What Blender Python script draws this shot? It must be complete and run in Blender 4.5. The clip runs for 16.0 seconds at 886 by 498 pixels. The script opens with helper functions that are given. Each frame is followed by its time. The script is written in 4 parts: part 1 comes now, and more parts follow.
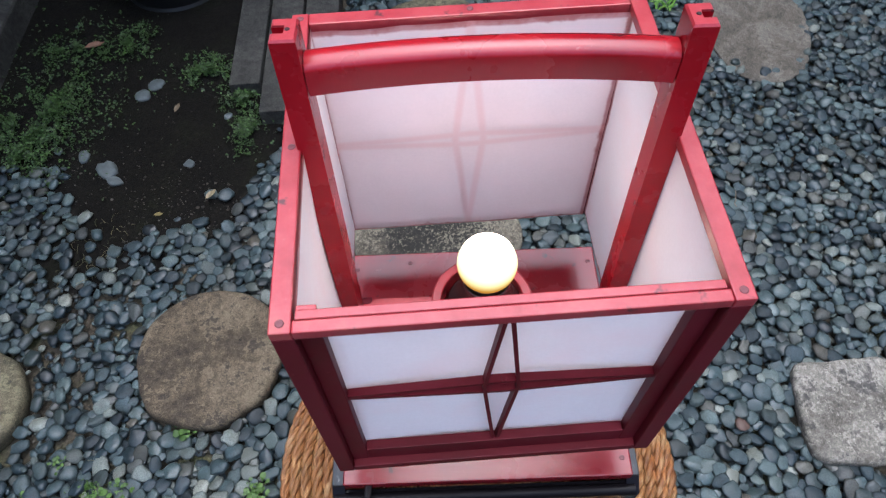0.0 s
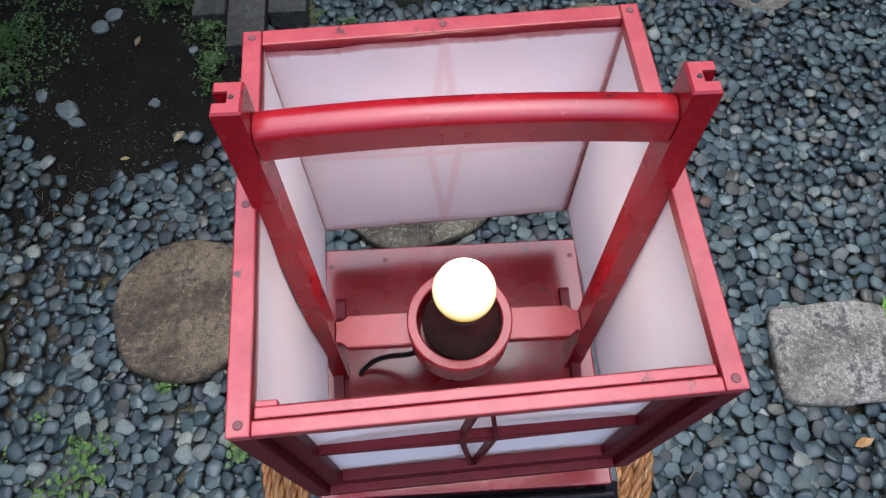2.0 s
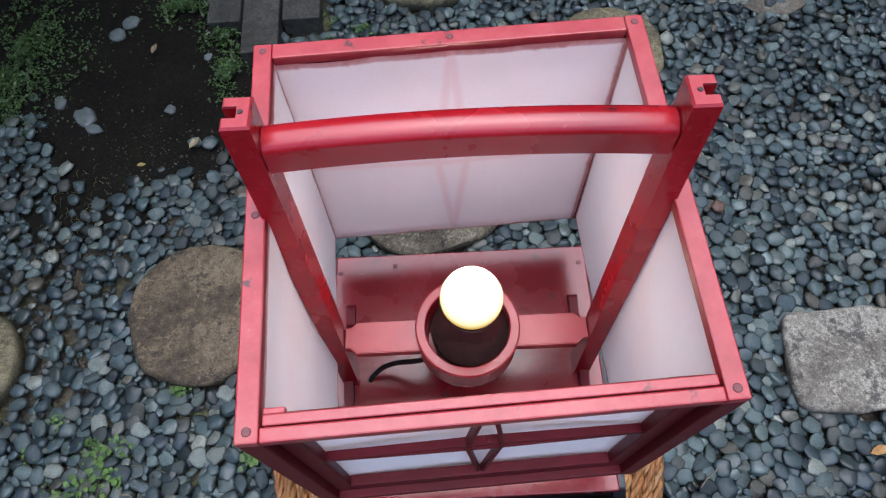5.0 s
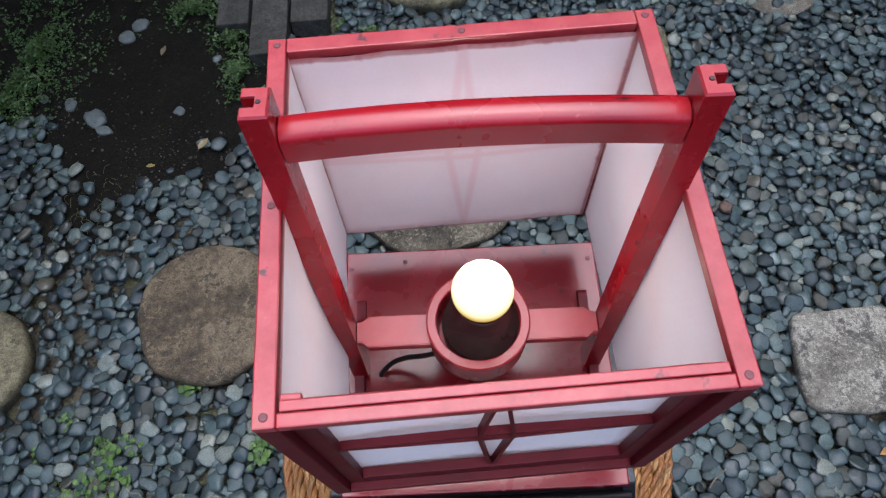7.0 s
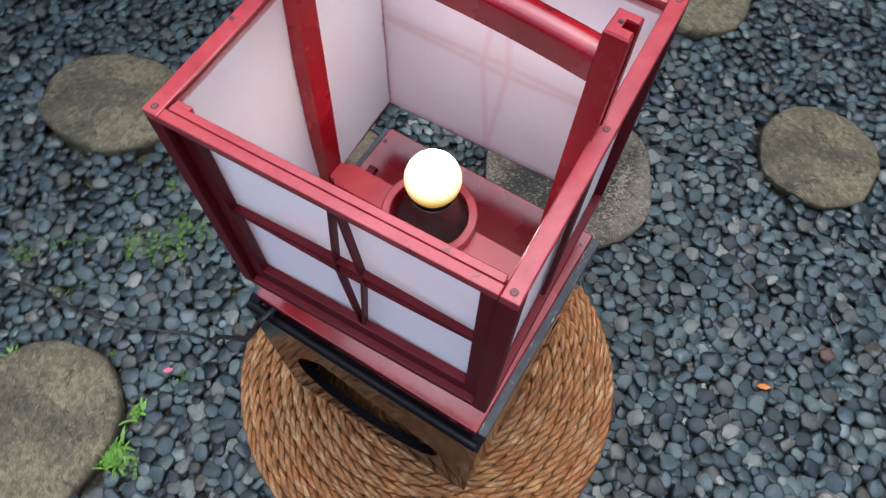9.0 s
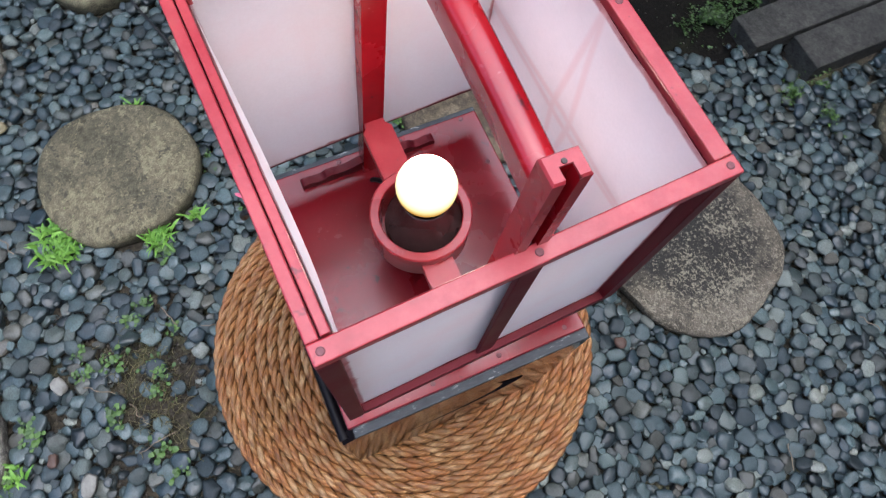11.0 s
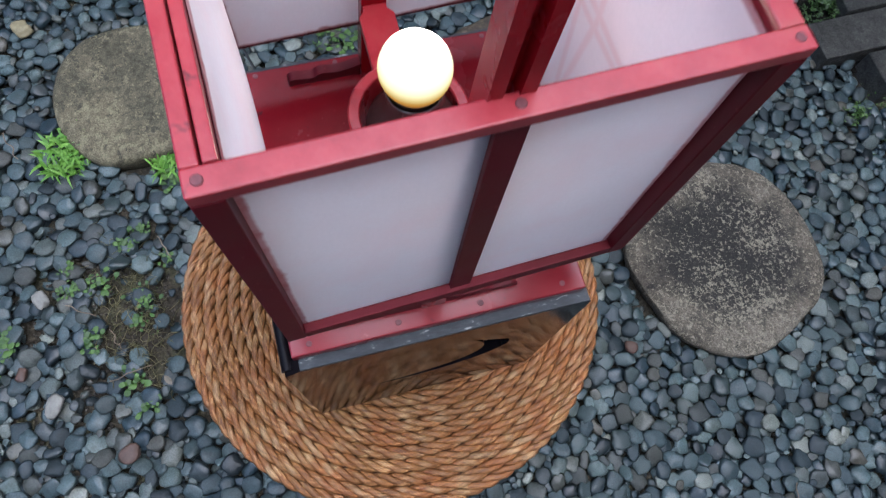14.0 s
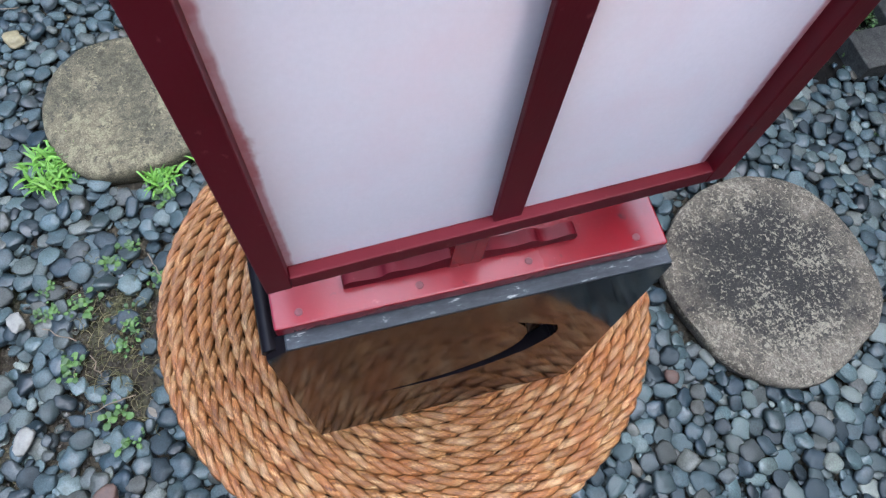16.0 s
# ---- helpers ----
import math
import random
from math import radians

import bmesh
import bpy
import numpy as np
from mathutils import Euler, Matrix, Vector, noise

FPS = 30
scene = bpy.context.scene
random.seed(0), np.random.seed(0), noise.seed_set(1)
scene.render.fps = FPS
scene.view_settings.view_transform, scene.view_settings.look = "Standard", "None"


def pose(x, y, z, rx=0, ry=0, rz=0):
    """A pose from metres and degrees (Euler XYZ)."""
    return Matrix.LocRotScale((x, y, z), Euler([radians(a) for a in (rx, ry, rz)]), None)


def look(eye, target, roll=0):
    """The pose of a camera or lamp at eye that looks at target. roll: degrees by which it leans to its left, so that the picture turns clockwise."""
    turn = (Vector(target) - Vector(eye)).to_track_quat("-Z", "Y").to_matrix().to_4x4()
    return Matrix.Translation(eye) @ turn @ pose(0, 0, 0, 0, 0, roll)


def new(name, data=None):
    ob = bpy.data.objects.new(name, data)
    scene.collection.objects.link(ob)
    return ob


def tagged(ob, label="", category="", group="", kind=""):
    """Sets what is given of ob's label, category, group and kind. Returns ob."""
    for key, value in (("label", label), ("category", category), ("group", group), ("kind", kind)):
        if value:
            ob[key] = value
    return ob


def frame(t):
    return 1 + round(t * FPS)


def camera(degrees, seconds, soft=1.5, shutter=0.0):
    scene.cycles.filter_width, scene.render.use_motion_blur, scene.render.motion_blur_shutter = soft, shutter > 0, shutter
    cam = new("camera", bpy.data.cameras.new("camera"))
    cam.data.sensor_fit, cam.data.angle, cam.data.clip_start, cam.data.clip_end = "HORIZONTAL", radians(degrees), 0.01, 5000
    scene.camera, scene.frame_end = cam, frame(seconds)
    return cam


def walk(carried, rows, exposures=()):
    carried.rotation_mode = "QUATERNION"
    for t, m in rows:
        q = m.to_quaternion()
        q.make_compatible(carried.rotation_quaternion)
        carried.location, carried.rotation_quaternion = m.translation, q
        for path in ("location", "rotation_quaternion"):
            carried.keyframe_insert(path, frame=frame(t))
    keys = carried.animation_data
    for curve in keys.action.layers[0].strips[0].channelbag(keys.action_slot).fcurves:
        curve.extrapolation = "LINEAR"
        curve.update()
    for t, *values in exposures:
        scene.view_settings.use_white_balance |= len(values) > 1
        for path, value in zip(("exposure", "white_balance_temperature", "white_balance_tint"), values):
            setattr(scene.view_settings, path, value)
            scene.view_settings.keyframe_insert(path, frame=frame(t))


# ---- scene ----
cam = camera(66.2, 16.0, 1.2, 0.5)
PATH = [
    (0, (-0.0322, -0.2448, 1.3332), (-0.0072, 0.856, -0.3364), -2.29),
    (0.5, (-0.0361, -0.2161, 1.3402), (0.0067, 0.8032, -0.38), -2.46),
    (1, (-0.0303, -0.1964, 1.348), (0.044, 0.7467, -0.4141), -0.84),
    (1.5, (-0.0258, -0.1781, 1.3488), (0.0489, 0.7188, -0.4372), -0.17),
    (2, (-0.0222, -0.1656, 1.347), (0.0398, 0.7067, -0.4517), -0.52),
    (2.5, (-0.0204, -0.1586, 1.3497), (0.0362, 0.7136, -0.4492), -0.63),
    (3, (-0.0194, -0.1581, 1.3504), (0.0315, 0.7109, -0.4502), -0.95),
    (3.5, (-0.0199, -0.1584, 1.3512), (0.0231, 0.7151, -0.4474), -1.52),
    (4, (-0.0179, -0.1607, 1.3517), (0.0176, 0.7159, -0.4456), -2.04),
    (6.5, (-0.0198, -0.1686, 1.3542), (-0.0117, 0.7266, -0.4342), -3.67),
    (7, (-0.0221, -0.1727, 1.3535), (-0.0162, 0.7219, -0.4352), -3.81),
    (7.5, (-0.0045, -0.1922, 1.3535), (0.002, 0.6852, -0.4438), -0.36),
    (8, (0.0506, -0.2101, 1.3605), (-0.081, 0.6752, -0.428), 4.93),
    (8.5, (0.1038, -0.2237, 1.3529), (-0.2213, 0.6135, -0.4341), 2.33),
    (8.7, (0.1176, -0.2251, 1.3509), (-0.2505, 0.5905, -0.4378), 1.87),
    (10.8, (0.1723, -0.1011, 1.3487), (-0.3899, 0.3151, -0.525), 9.65),
    (11, (0.1713, -0.0914, 1.3473), (-0.3952, 0.2966, -0.5311), 9.94),
    (11.5, (0.1819, -0.0696, 1.3424), (-0.4091, 0.2718, -0.5376), 8.80),
    (12, (0.1883, -0.0588, 1.3373), (-0.4243, 0.248, -0.5417), 7.62),
    (12.5, (0.191, -0.0529, 1.3345), (-0.4209, 0.2421, -0.5466), 7.76),
    (13, (0.191, -0.0561, 1.3255), (-0.4126, 0.2396, -0.5581), 8.61),
    (13.5, (0.1971, -0.0584, 1.2989), (-0.3971, 0.2598, -0.5841), 11.46),
    (14, (0.2065, -0.0641, 1.2562), (-0.3829, 0.243, -0.6301), 12.00),
    (14.5, (0.2099, -0.0638, 1.2122), (-0.4259, 0.2318, -0.6608), 9.77),
    (15, (0.2161, -0.0662, 1.1829), (-0.4612, 0.2464, -0.6728), 9.55),
    (15.5, (0.219, -0.0705, 1.1504), (-0.5004, 0.2485, -0.6883), 8.68),
    (16, (0.2213, -0.0735, 1.1229), (-0.5155, 0.2455, -0.7089), 8.06),
]
EXPOSURES = [(0, 2.02, 5750, 10), (0.8, 1.96, 5750, 10), (1.5, 1.87, 5750, 10), (8.7, 1.79, 5800, 10), (10.8, 1.98, 5800, 10), (12, 1.96, 5750, 10), (13.5, 1.82, 5600, 10), (14.3, 1.76, 5450, 10), (15, 2.05, 5400, 9), (16, 2.46, 5450, 9)]
walk(cam, [(t, look(eye, target, roll)) for t, eye, target, roll in PATH], EXPOSURES)

# ---- world, sun, exposure ----
world = bpy.data.worlds.new("sky")
scene.world = world
world.use_nodes = True
wn = world.node_tree.nodes
sky = wn.new("ShaderNodeTexSky")
sky.sky_type, sky.sun_disc = "NISHITA", False
sky.sun_elevation, sky.sun_rotation = radians(80), radians(25)
sky.air_density, sky.dust_density, sky.ozone_density = 1.0, 3.0, 1.5
wn["Background"].inputs["Strength"].default_value = 0.13
world.node_tree.links.new(sky.outputs[0], wn["Background"].inputs["Color"])
sun = new("sun", bpy.data.lights.new("sun", "SUN"))
sun.data.energy, sun.data.angle, sun.data.color = 1.5, radians(100), (1.0, 0.985, 0.97)
sun.matrix_world = look((0.27, 0.33, 2.4), (0, 0, 0))


# ---- materials ----
def material(name, colour, rough=0.5, metal=0.0, spec=0.5, coat=0.0):
    m = bpy.data.materials.new(name)
    m.use_nodes = True
    b = m.node_tree.nodes["Principled BSDF"]
    b.inputs["Base Color"].default_value = (*colour, 1)
    b.inputs["Roughness"].default_value = rough
    b.inputs["Metallic"].default_value = metal
    b.inputs["Specular IOR Level"].default_value = spec
    b.inputs["Coat Weight"].default_value = coat
    return m


def node(m, kind, **values):
    n = m.node_tree.nodes.new(kind)
    for key, value in values.items():
        n.inputs[key.replace("_", " ")].default_value = value
    return n


def join(m, a, b):
    m.node_tree.links.new(a, b)


def coords(m, what="Object", scale=(1, 1, 1)):
    c = m.node_tree.nodes.new("ShaderNodeTexCoord")
    s = m.node_tree.nodes.new("ShaderNodeMapping")
    s.inputs["Scale"].default_value = scale
    join(m, c.outputs[what], s.inputs["Vector"])
    return s.outputs["Vector"]


def noise_at(m, vector, scale, detail=4.0, rough=0.55, distort=0.0):
    n = node(m, "ShaderNodeTexNoise", Scale=scale, Detail=detail, Roughness=rough, Distortion=distort)
    join(m, vector, n.inputs["Vector"])
    return n.outputs["Fac"]


def ramp(m, fac, *stops):
    r = m.node_tree.nodes.new("ShaderNodeValToRGB")
    e = r.color_ramp.elements
    while len(e) < len(stops):
        e.new(0.5)
    for k, (place, colour) in zip(e, stops):
        k.position = place
        k.color = (*colour, 1) if len(colour) == 3 else colour
    join(m, fac, r.inputs["Fac"])
    return r.outputs["Color"]


def grey(v):
    return (v, v, v)


def blend(m, kind, fac, a, b):
    n = m.node_tree.nodes.new("ShaderNodeMix")
    n.data_type, n.blend_type = "RGBA", kind
    for value, slot in ((fac, 0), (a, 6), (b, 7)):
        if isinstance(value, (int, float)):
            n.inputs[slot].default_value = value
        elif isinstance(value, tuple):
            n.inputs[slot].default_value = (*value, 1)
        else:
            join(m, value, n.inputs[slot])
    return n.outputs[2]


def shader(m):
    return m.node_tree.nodes["Principled BSDF"]


def bump(m, height, strength, distance):
    b = node(m, "ShaderNodeBump", Strength=strength, Distance=distance)
    join(m, height, b.inputs["Height"])
    join(m, b.outputs["Normal"], shader(m).inputs["Normal"])


def calc(m, kind, a, b=None, c=None):
    n = m.node_tree.nodes.new("ShaderNodeMath")
    n.operation = kind
    for slot, value in enumerate((a, b, c)):
        if isinstance(value, (int, float)):
            n.inputs[slot].default_value = value
        elif value is not None:
            join(m, value, n.inputs[slot])
    return n.outputs[0]


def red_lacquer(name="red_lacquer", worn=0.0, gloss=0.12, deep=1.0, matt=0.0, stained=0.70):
    """Thin red lacquer on wood; worn: how far it is paled to pink, wear and the sky's sheen in one colour; gloss: how
    much of the clear top coat is left; deep: below 1 darkened as if shaded, above 1 brightened as if lit; matt: extra
    roughness; stained: lower for more dark marks.
    """
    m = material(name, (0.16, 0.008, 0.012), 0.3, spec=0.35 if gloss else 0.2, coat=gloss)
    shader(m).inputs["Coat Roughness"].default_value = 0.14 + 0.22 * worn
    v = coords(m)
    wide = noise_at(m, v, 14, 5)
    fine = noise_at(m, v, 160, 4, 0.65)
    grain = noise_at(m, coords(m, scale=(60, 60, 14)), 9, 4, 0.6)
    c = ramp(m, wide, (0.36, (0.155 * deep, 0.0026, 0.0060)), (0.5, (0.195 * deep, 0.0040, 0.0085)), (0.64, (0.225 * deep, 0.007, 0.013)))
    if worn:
        # worn pink, paled further to carry the sky's sheen
        faded_sheen = ramp(m, noise_at(m, v, 26, 6, 0.7), (0.34, (0.22, 0.013, 0.019)), (0.47, (0.32, 0.031, 0.041)), (0.58, (0.38, 0.056, 0.062)), (0.68, (0.35, 0.085, 0.070)))
        c = blend(m, "MIX", worn, c, faded_sheen)
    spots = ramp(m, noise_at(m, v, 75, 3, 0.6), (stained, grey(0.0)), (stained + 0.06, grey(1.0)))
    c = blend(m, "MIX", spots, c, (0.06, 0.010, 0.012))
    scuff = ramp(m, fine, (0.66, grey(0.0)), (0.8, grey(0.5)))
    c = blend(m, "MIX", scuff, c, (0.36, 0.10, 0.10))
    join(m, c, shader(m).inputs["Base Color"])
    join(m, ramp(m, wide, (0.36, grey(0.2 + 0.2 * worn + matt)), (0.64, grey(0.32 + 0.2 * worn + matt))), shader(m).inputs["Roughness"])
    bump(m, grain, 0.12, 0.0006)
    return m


def black_lacquer(name="black_lacquer", rough=0.07):
    m = material(name, (0.006, 0.005, 0.006), rough, spec=0.08)
    v = coords(m)
    join(m, ramp(m, noise_at(m, v, 22, 4), (0.3, grey(rough * 0.8)), (0.75, grey(rough * 2.0))), shader(m).inputs["Roughness"])
    bump(m, noise_at(m, v, 9, 2), 0.06, 0.003)
    return m


def worn_black():
    m = material("worn_black_edge", (0.05, 0.055, 0.06), 0.45, spec=0.3)
    v = coords(m)
    c = ramp(m, noise_at(m, coords(m, scale=(230, 70, 230)), 1.0, 6, 0.75), (0.36, (0.010, 0.012, 0.015)), (0.50, (0.018, 0.022, 0.027)), (0.60, (0.030, 0.036, 0.041)), (0.66, (0.26, 0.26, 0.25)))
    join(m, c, shader(m).inputs["Base Color"])
    bump(m, noise_at(m, v, 220, 4), 0.3, 0.0005)
    return m


def paper(name="paper", lattice_shaded=False):
    """Translucent paper; on request pinker for red bounce light, with the lattice's shadow lines painted in."""
    m = material(name, (0.84, 0.82, 0.83), 0.9, spec=0.1)
    n = m.node_tree.nodes
    out = n["Material Output"]
    v = coords(m)
    fibre = noise_at(m, v, 420, 5, 0.7)
    cloud = noise_at(m, v, 11, 4)
    # the pinker tone puts light bounced off the red wood into the sheet
    c = ramp(m, cloud, (0.3, (0.80, 0.69, 0.695)), (0.7, (0.85, 0.765, 0.775))) if lattice_shaded else ramp(m, cloud, (0.3, (0.845, 0.795, 0.805)), (0.7, (0.875, 0.845, 0.86)))
    c = blend(m, "MULTIPLY", 0.22, c, ramp(m, fibre, (0.35, grey(0.84)), (0.65, grey(1.0))))
    blush = ramp(m, noise_at(m, v, 17, 5, 0.6), (0.46, grey(0.0)), (0.66, grey(0.55)))
    c = blend(m, "MIX", blush, c, (0.86, 0.735, 0.745))
    # glue stains creep in from the rim of each sheet
    uv = n.new("ShaderNodeSeparateXYZ")
    c2 = n.new("ShaderNodeTexCoord")
    join(m, c2.outputs["UV"], uv.inputs[0])
    near = []
    for axis in (0, 1):
        off = node(m, "ShaderNodeMath")
        off.operation = "SUBTRACT"
        off.inputs[1].default_value = (0.5, 0.494)[axis]
        join(m, uv.outputs[axis], off.inputs[0])
        ab = node(m, "ShaderNodeMath")
        ab.operation = "ABSOLUTE"
        join(m, off.outputs[0], ab.inputs[0])
        near.append(ab.outputs[0])
    edge = node(m, "ShaderNodeMath")
    edge.operation = "MAXIMUM"
    join(m, near[0], edge.inputs[0])
    join(m, near[1], edge.inputs[1])
    wob = node(m, "ShaderNodeMath")
    wob.operation = "MULTIPLY_ADD"
    join(m, noise_at(m, v, 45, 4, 0.7), wob.inputs[0])
    wob.inputs[1].default_value = 0.09
    join(m, edge.outputs[0], wob.inputs[2])
    stain = ramp(m, wob.outputs[0], (0.533, grey(0.0)), (0.548, grey(0.8)))
    c = blend(m, "MIX", stain, c, (0.44, 0.20, 0.19))
    # red lacquer has bled along the glued border
    bled = ramp(m, calc(m, "MULTIPLY_ADD", noise_at(m, v, 90, 4, 0.7), 0.012, edge.outputs[0]), (0.4895, grey(0.0)), (0.4955, grey(0.72)))
    c = blend(m, "MIX", bled, c, (0.40, 0.13, 0.135))
    if lattice_shaded:
        # soft pink lines painted where the lattice behind shades the paper
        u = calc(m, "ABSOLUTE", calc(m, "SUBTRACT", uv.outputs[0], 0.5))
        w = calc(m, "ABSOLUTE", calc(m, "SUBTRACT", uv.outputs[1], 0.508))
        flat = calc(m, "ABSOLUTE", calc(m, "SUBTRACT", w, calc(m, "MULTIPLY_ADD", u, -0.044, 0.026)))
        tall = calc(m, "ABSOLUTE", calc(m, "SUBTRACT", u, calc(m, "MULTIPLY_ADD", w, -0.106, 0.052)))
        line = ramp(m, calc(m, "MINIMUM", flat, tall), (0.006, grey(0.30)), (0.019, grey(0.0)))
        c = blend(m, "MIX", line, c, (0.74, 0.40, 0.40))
    d = n.new("ShaderNodeBsdfDiffuse")
    t = n.new("ShaderNodeBsdfTranslucent")
    a = n.new("ShaderNodeMixShader")
    a.inputs[0].default_value = 0.25
    for s in (d, t):
        join(m, c, s.inputs["Color"])
    join(m, d.outputs[0], a.inputs[1])
    join(m, t.outputs[0], a.inputs[2])
    join(m, a.outputs[0], out.inputs["Surface"])
    return m


def rope_fibre():
    m = material("rope_fibre", (0.5, 0.28, 0.14), 0.42, spec=0.34)
    g = m.node_tree.nodes.new("ShaderNodeNewGeometry")
    streak = noise_at(m, coords(m, "UV", (30, 9, 1)), 1.0, 4, 0.6, 0.3)
    # every stretch of a strand has its own tone
    along = node(m, "ShaderNodeCombineXYZ")
    uv = m.node_tree.nodes.new("ShaderNodeSeparateXYZ")
    join(m, coords(m, "UV"), uv.inputs[0])
    join(m, calc(m, "MULTIPLY", uv.outputs[0], 34.0), along.inputs[0])
    join(m, calc(m, "MULTIPLY", g.outputs["Random Per Island"], 90.0), along.inputs[1])
    place = node(m, "ShaderNodeVectorMath")
    place.operation = "MULTIPLY_ADD"
    join(m, coords(m), place.inputs[0])
    place.inputs[1].default_value = (14, 14, 14)
    join(m, along.outputs[0], place.inputs[2])
    patch = noise_at(m, place.outputs[0], 1.0, 2, 0.5)
    hair = noise_at(m, coords(m, "UV", (30, 60, 1)), 1.0, 3, 0.6)
    c = ramp(m, streak, (0.30, (0.080, 0.026, 0.007)), (0.43, (0.160, 0.061, 0.017)), (0.57, (0.255, 0.112, 0.036)), (0.70, (0.42, 0.245, 0.108)))
    rust = ramp(m, noise_at(m, coords(m), 22, 3, 0.5), (0.35, (1.03, 0.92, 0.88)), (0.65, (0.97, 1.08, 1.1)))
    c = blend(m, "MULTIPLY", 1.0, c, rust)
    straw = ramp(m, patch, (0.52, grey(0.0)), (0.68, grey(0.65)))
    c = blend(m, "MIX", straw, c, ramp(m, streak, (0.3, (0.18, 0.096, 0.038)), (0.65, (0.47, 0.31, 0.155))))
    c = blend(m, "MULTIPLY", 1.0, c, ramp(m, hair, (0.34, grey(0.55)), (0.64, grey(1.35))))
    each = ramp(m, g.outputs["Random Per Island"], (0.0, grey(0.85)), (1.0, grey(1.1)))
    c = blend(m, "MULTIPLY", 1.0, c, each)
    join(m, c, shader(m).inputs["Base Color"])
    bump(m, hair, 0.5, 0.0010)
    return m


def pebble_stone(name, single):
    m = material(name, (0.12, 0.14, 0.16), 0.6, spec=0.4)
    if single:
        r = m.node_tree.nodes.new("ShaderNodeObjectInfo").outputs["Random"]
    else:
        r = m.node_tree.nodes.new("ShaderNodeNewGeometry").outputs["Random Per Island"]
    c = ramp(
        m, r,
        (0.0, (0.008, 0.012, 0.014)), (0.14, (0.020, 0.032, 0.038)), (0.28, (0.046, 0.066, 0.070)), (0.40, (0.024, 0.033, 0.033)), (0.50, (0.062, 0.088, 0.090)),
        (0.60, (0.016, 0.028, 0.037)), (0.70, (0.040, 0.042, 0.036)), (0.79, (0.078, 0.104, 0.101)), (0.87, (0.038, 0.056, 0.064)), (0.93, (0.058, 0.053, 0.042)), (0.97, (0.112, 0.130, 0.119)), (1.0, (0.160, 0.168, 0.142)),
    )
    v = coords(m)
    speck = noise_at(m, v, 320, 4, 0.7)
    cloud = noise_at(m, v, 38, 4)
    c = blend(m, "MULTIPLY", 1.0, c, ramp(m, speck, (0.32, grey(0.62)), (0.5, grey(0.98)), (0.64, grey(1.28))))
    c = blend(m, "MULTIPLY", 1.0, c, ramp(m, cloud, (0.3, (0.8, 0.78, 0.74)), (0.7, (1.15, 1.19, 1.2))))
    vein = ramp(m, noise_at(m, v, 110, 5, 0.7), (0.60, grey(0.0)), (0.68, grey(0.4)))
    c = blend(m, "MIX", vein, c, (0.085, 0.092, 0.088))
    join(m, c, shader(m).inputs["Base Color"])
    worn = calc(m, "FRACT", calc(m, "MULTIPLY", r, 17.3))
    join(m, ramp(m, worn, (0.0, grey(0.34)), (1.0, grey(0.72))), shader(m).inputs["Roughness"])
    bump(m, blend(m, "MIX", 0.4, speck, cloud), 0.4, 0.0014)
    return m


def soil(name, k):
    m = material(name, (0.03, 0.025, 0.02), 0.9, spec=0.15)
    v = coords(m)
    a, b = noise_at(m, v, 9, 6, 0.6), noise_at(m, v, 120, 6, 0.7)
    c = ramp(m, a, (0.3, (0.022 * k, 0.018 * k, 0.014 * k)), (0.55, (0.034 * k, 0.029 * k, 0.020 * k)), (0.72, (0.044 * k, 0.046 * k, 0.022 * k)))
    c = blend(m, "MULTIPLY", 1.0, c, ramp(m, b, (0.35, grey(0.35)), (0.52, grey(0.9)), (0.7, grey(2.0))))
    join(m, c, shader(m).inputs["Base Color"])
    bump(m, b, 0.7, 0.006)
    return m


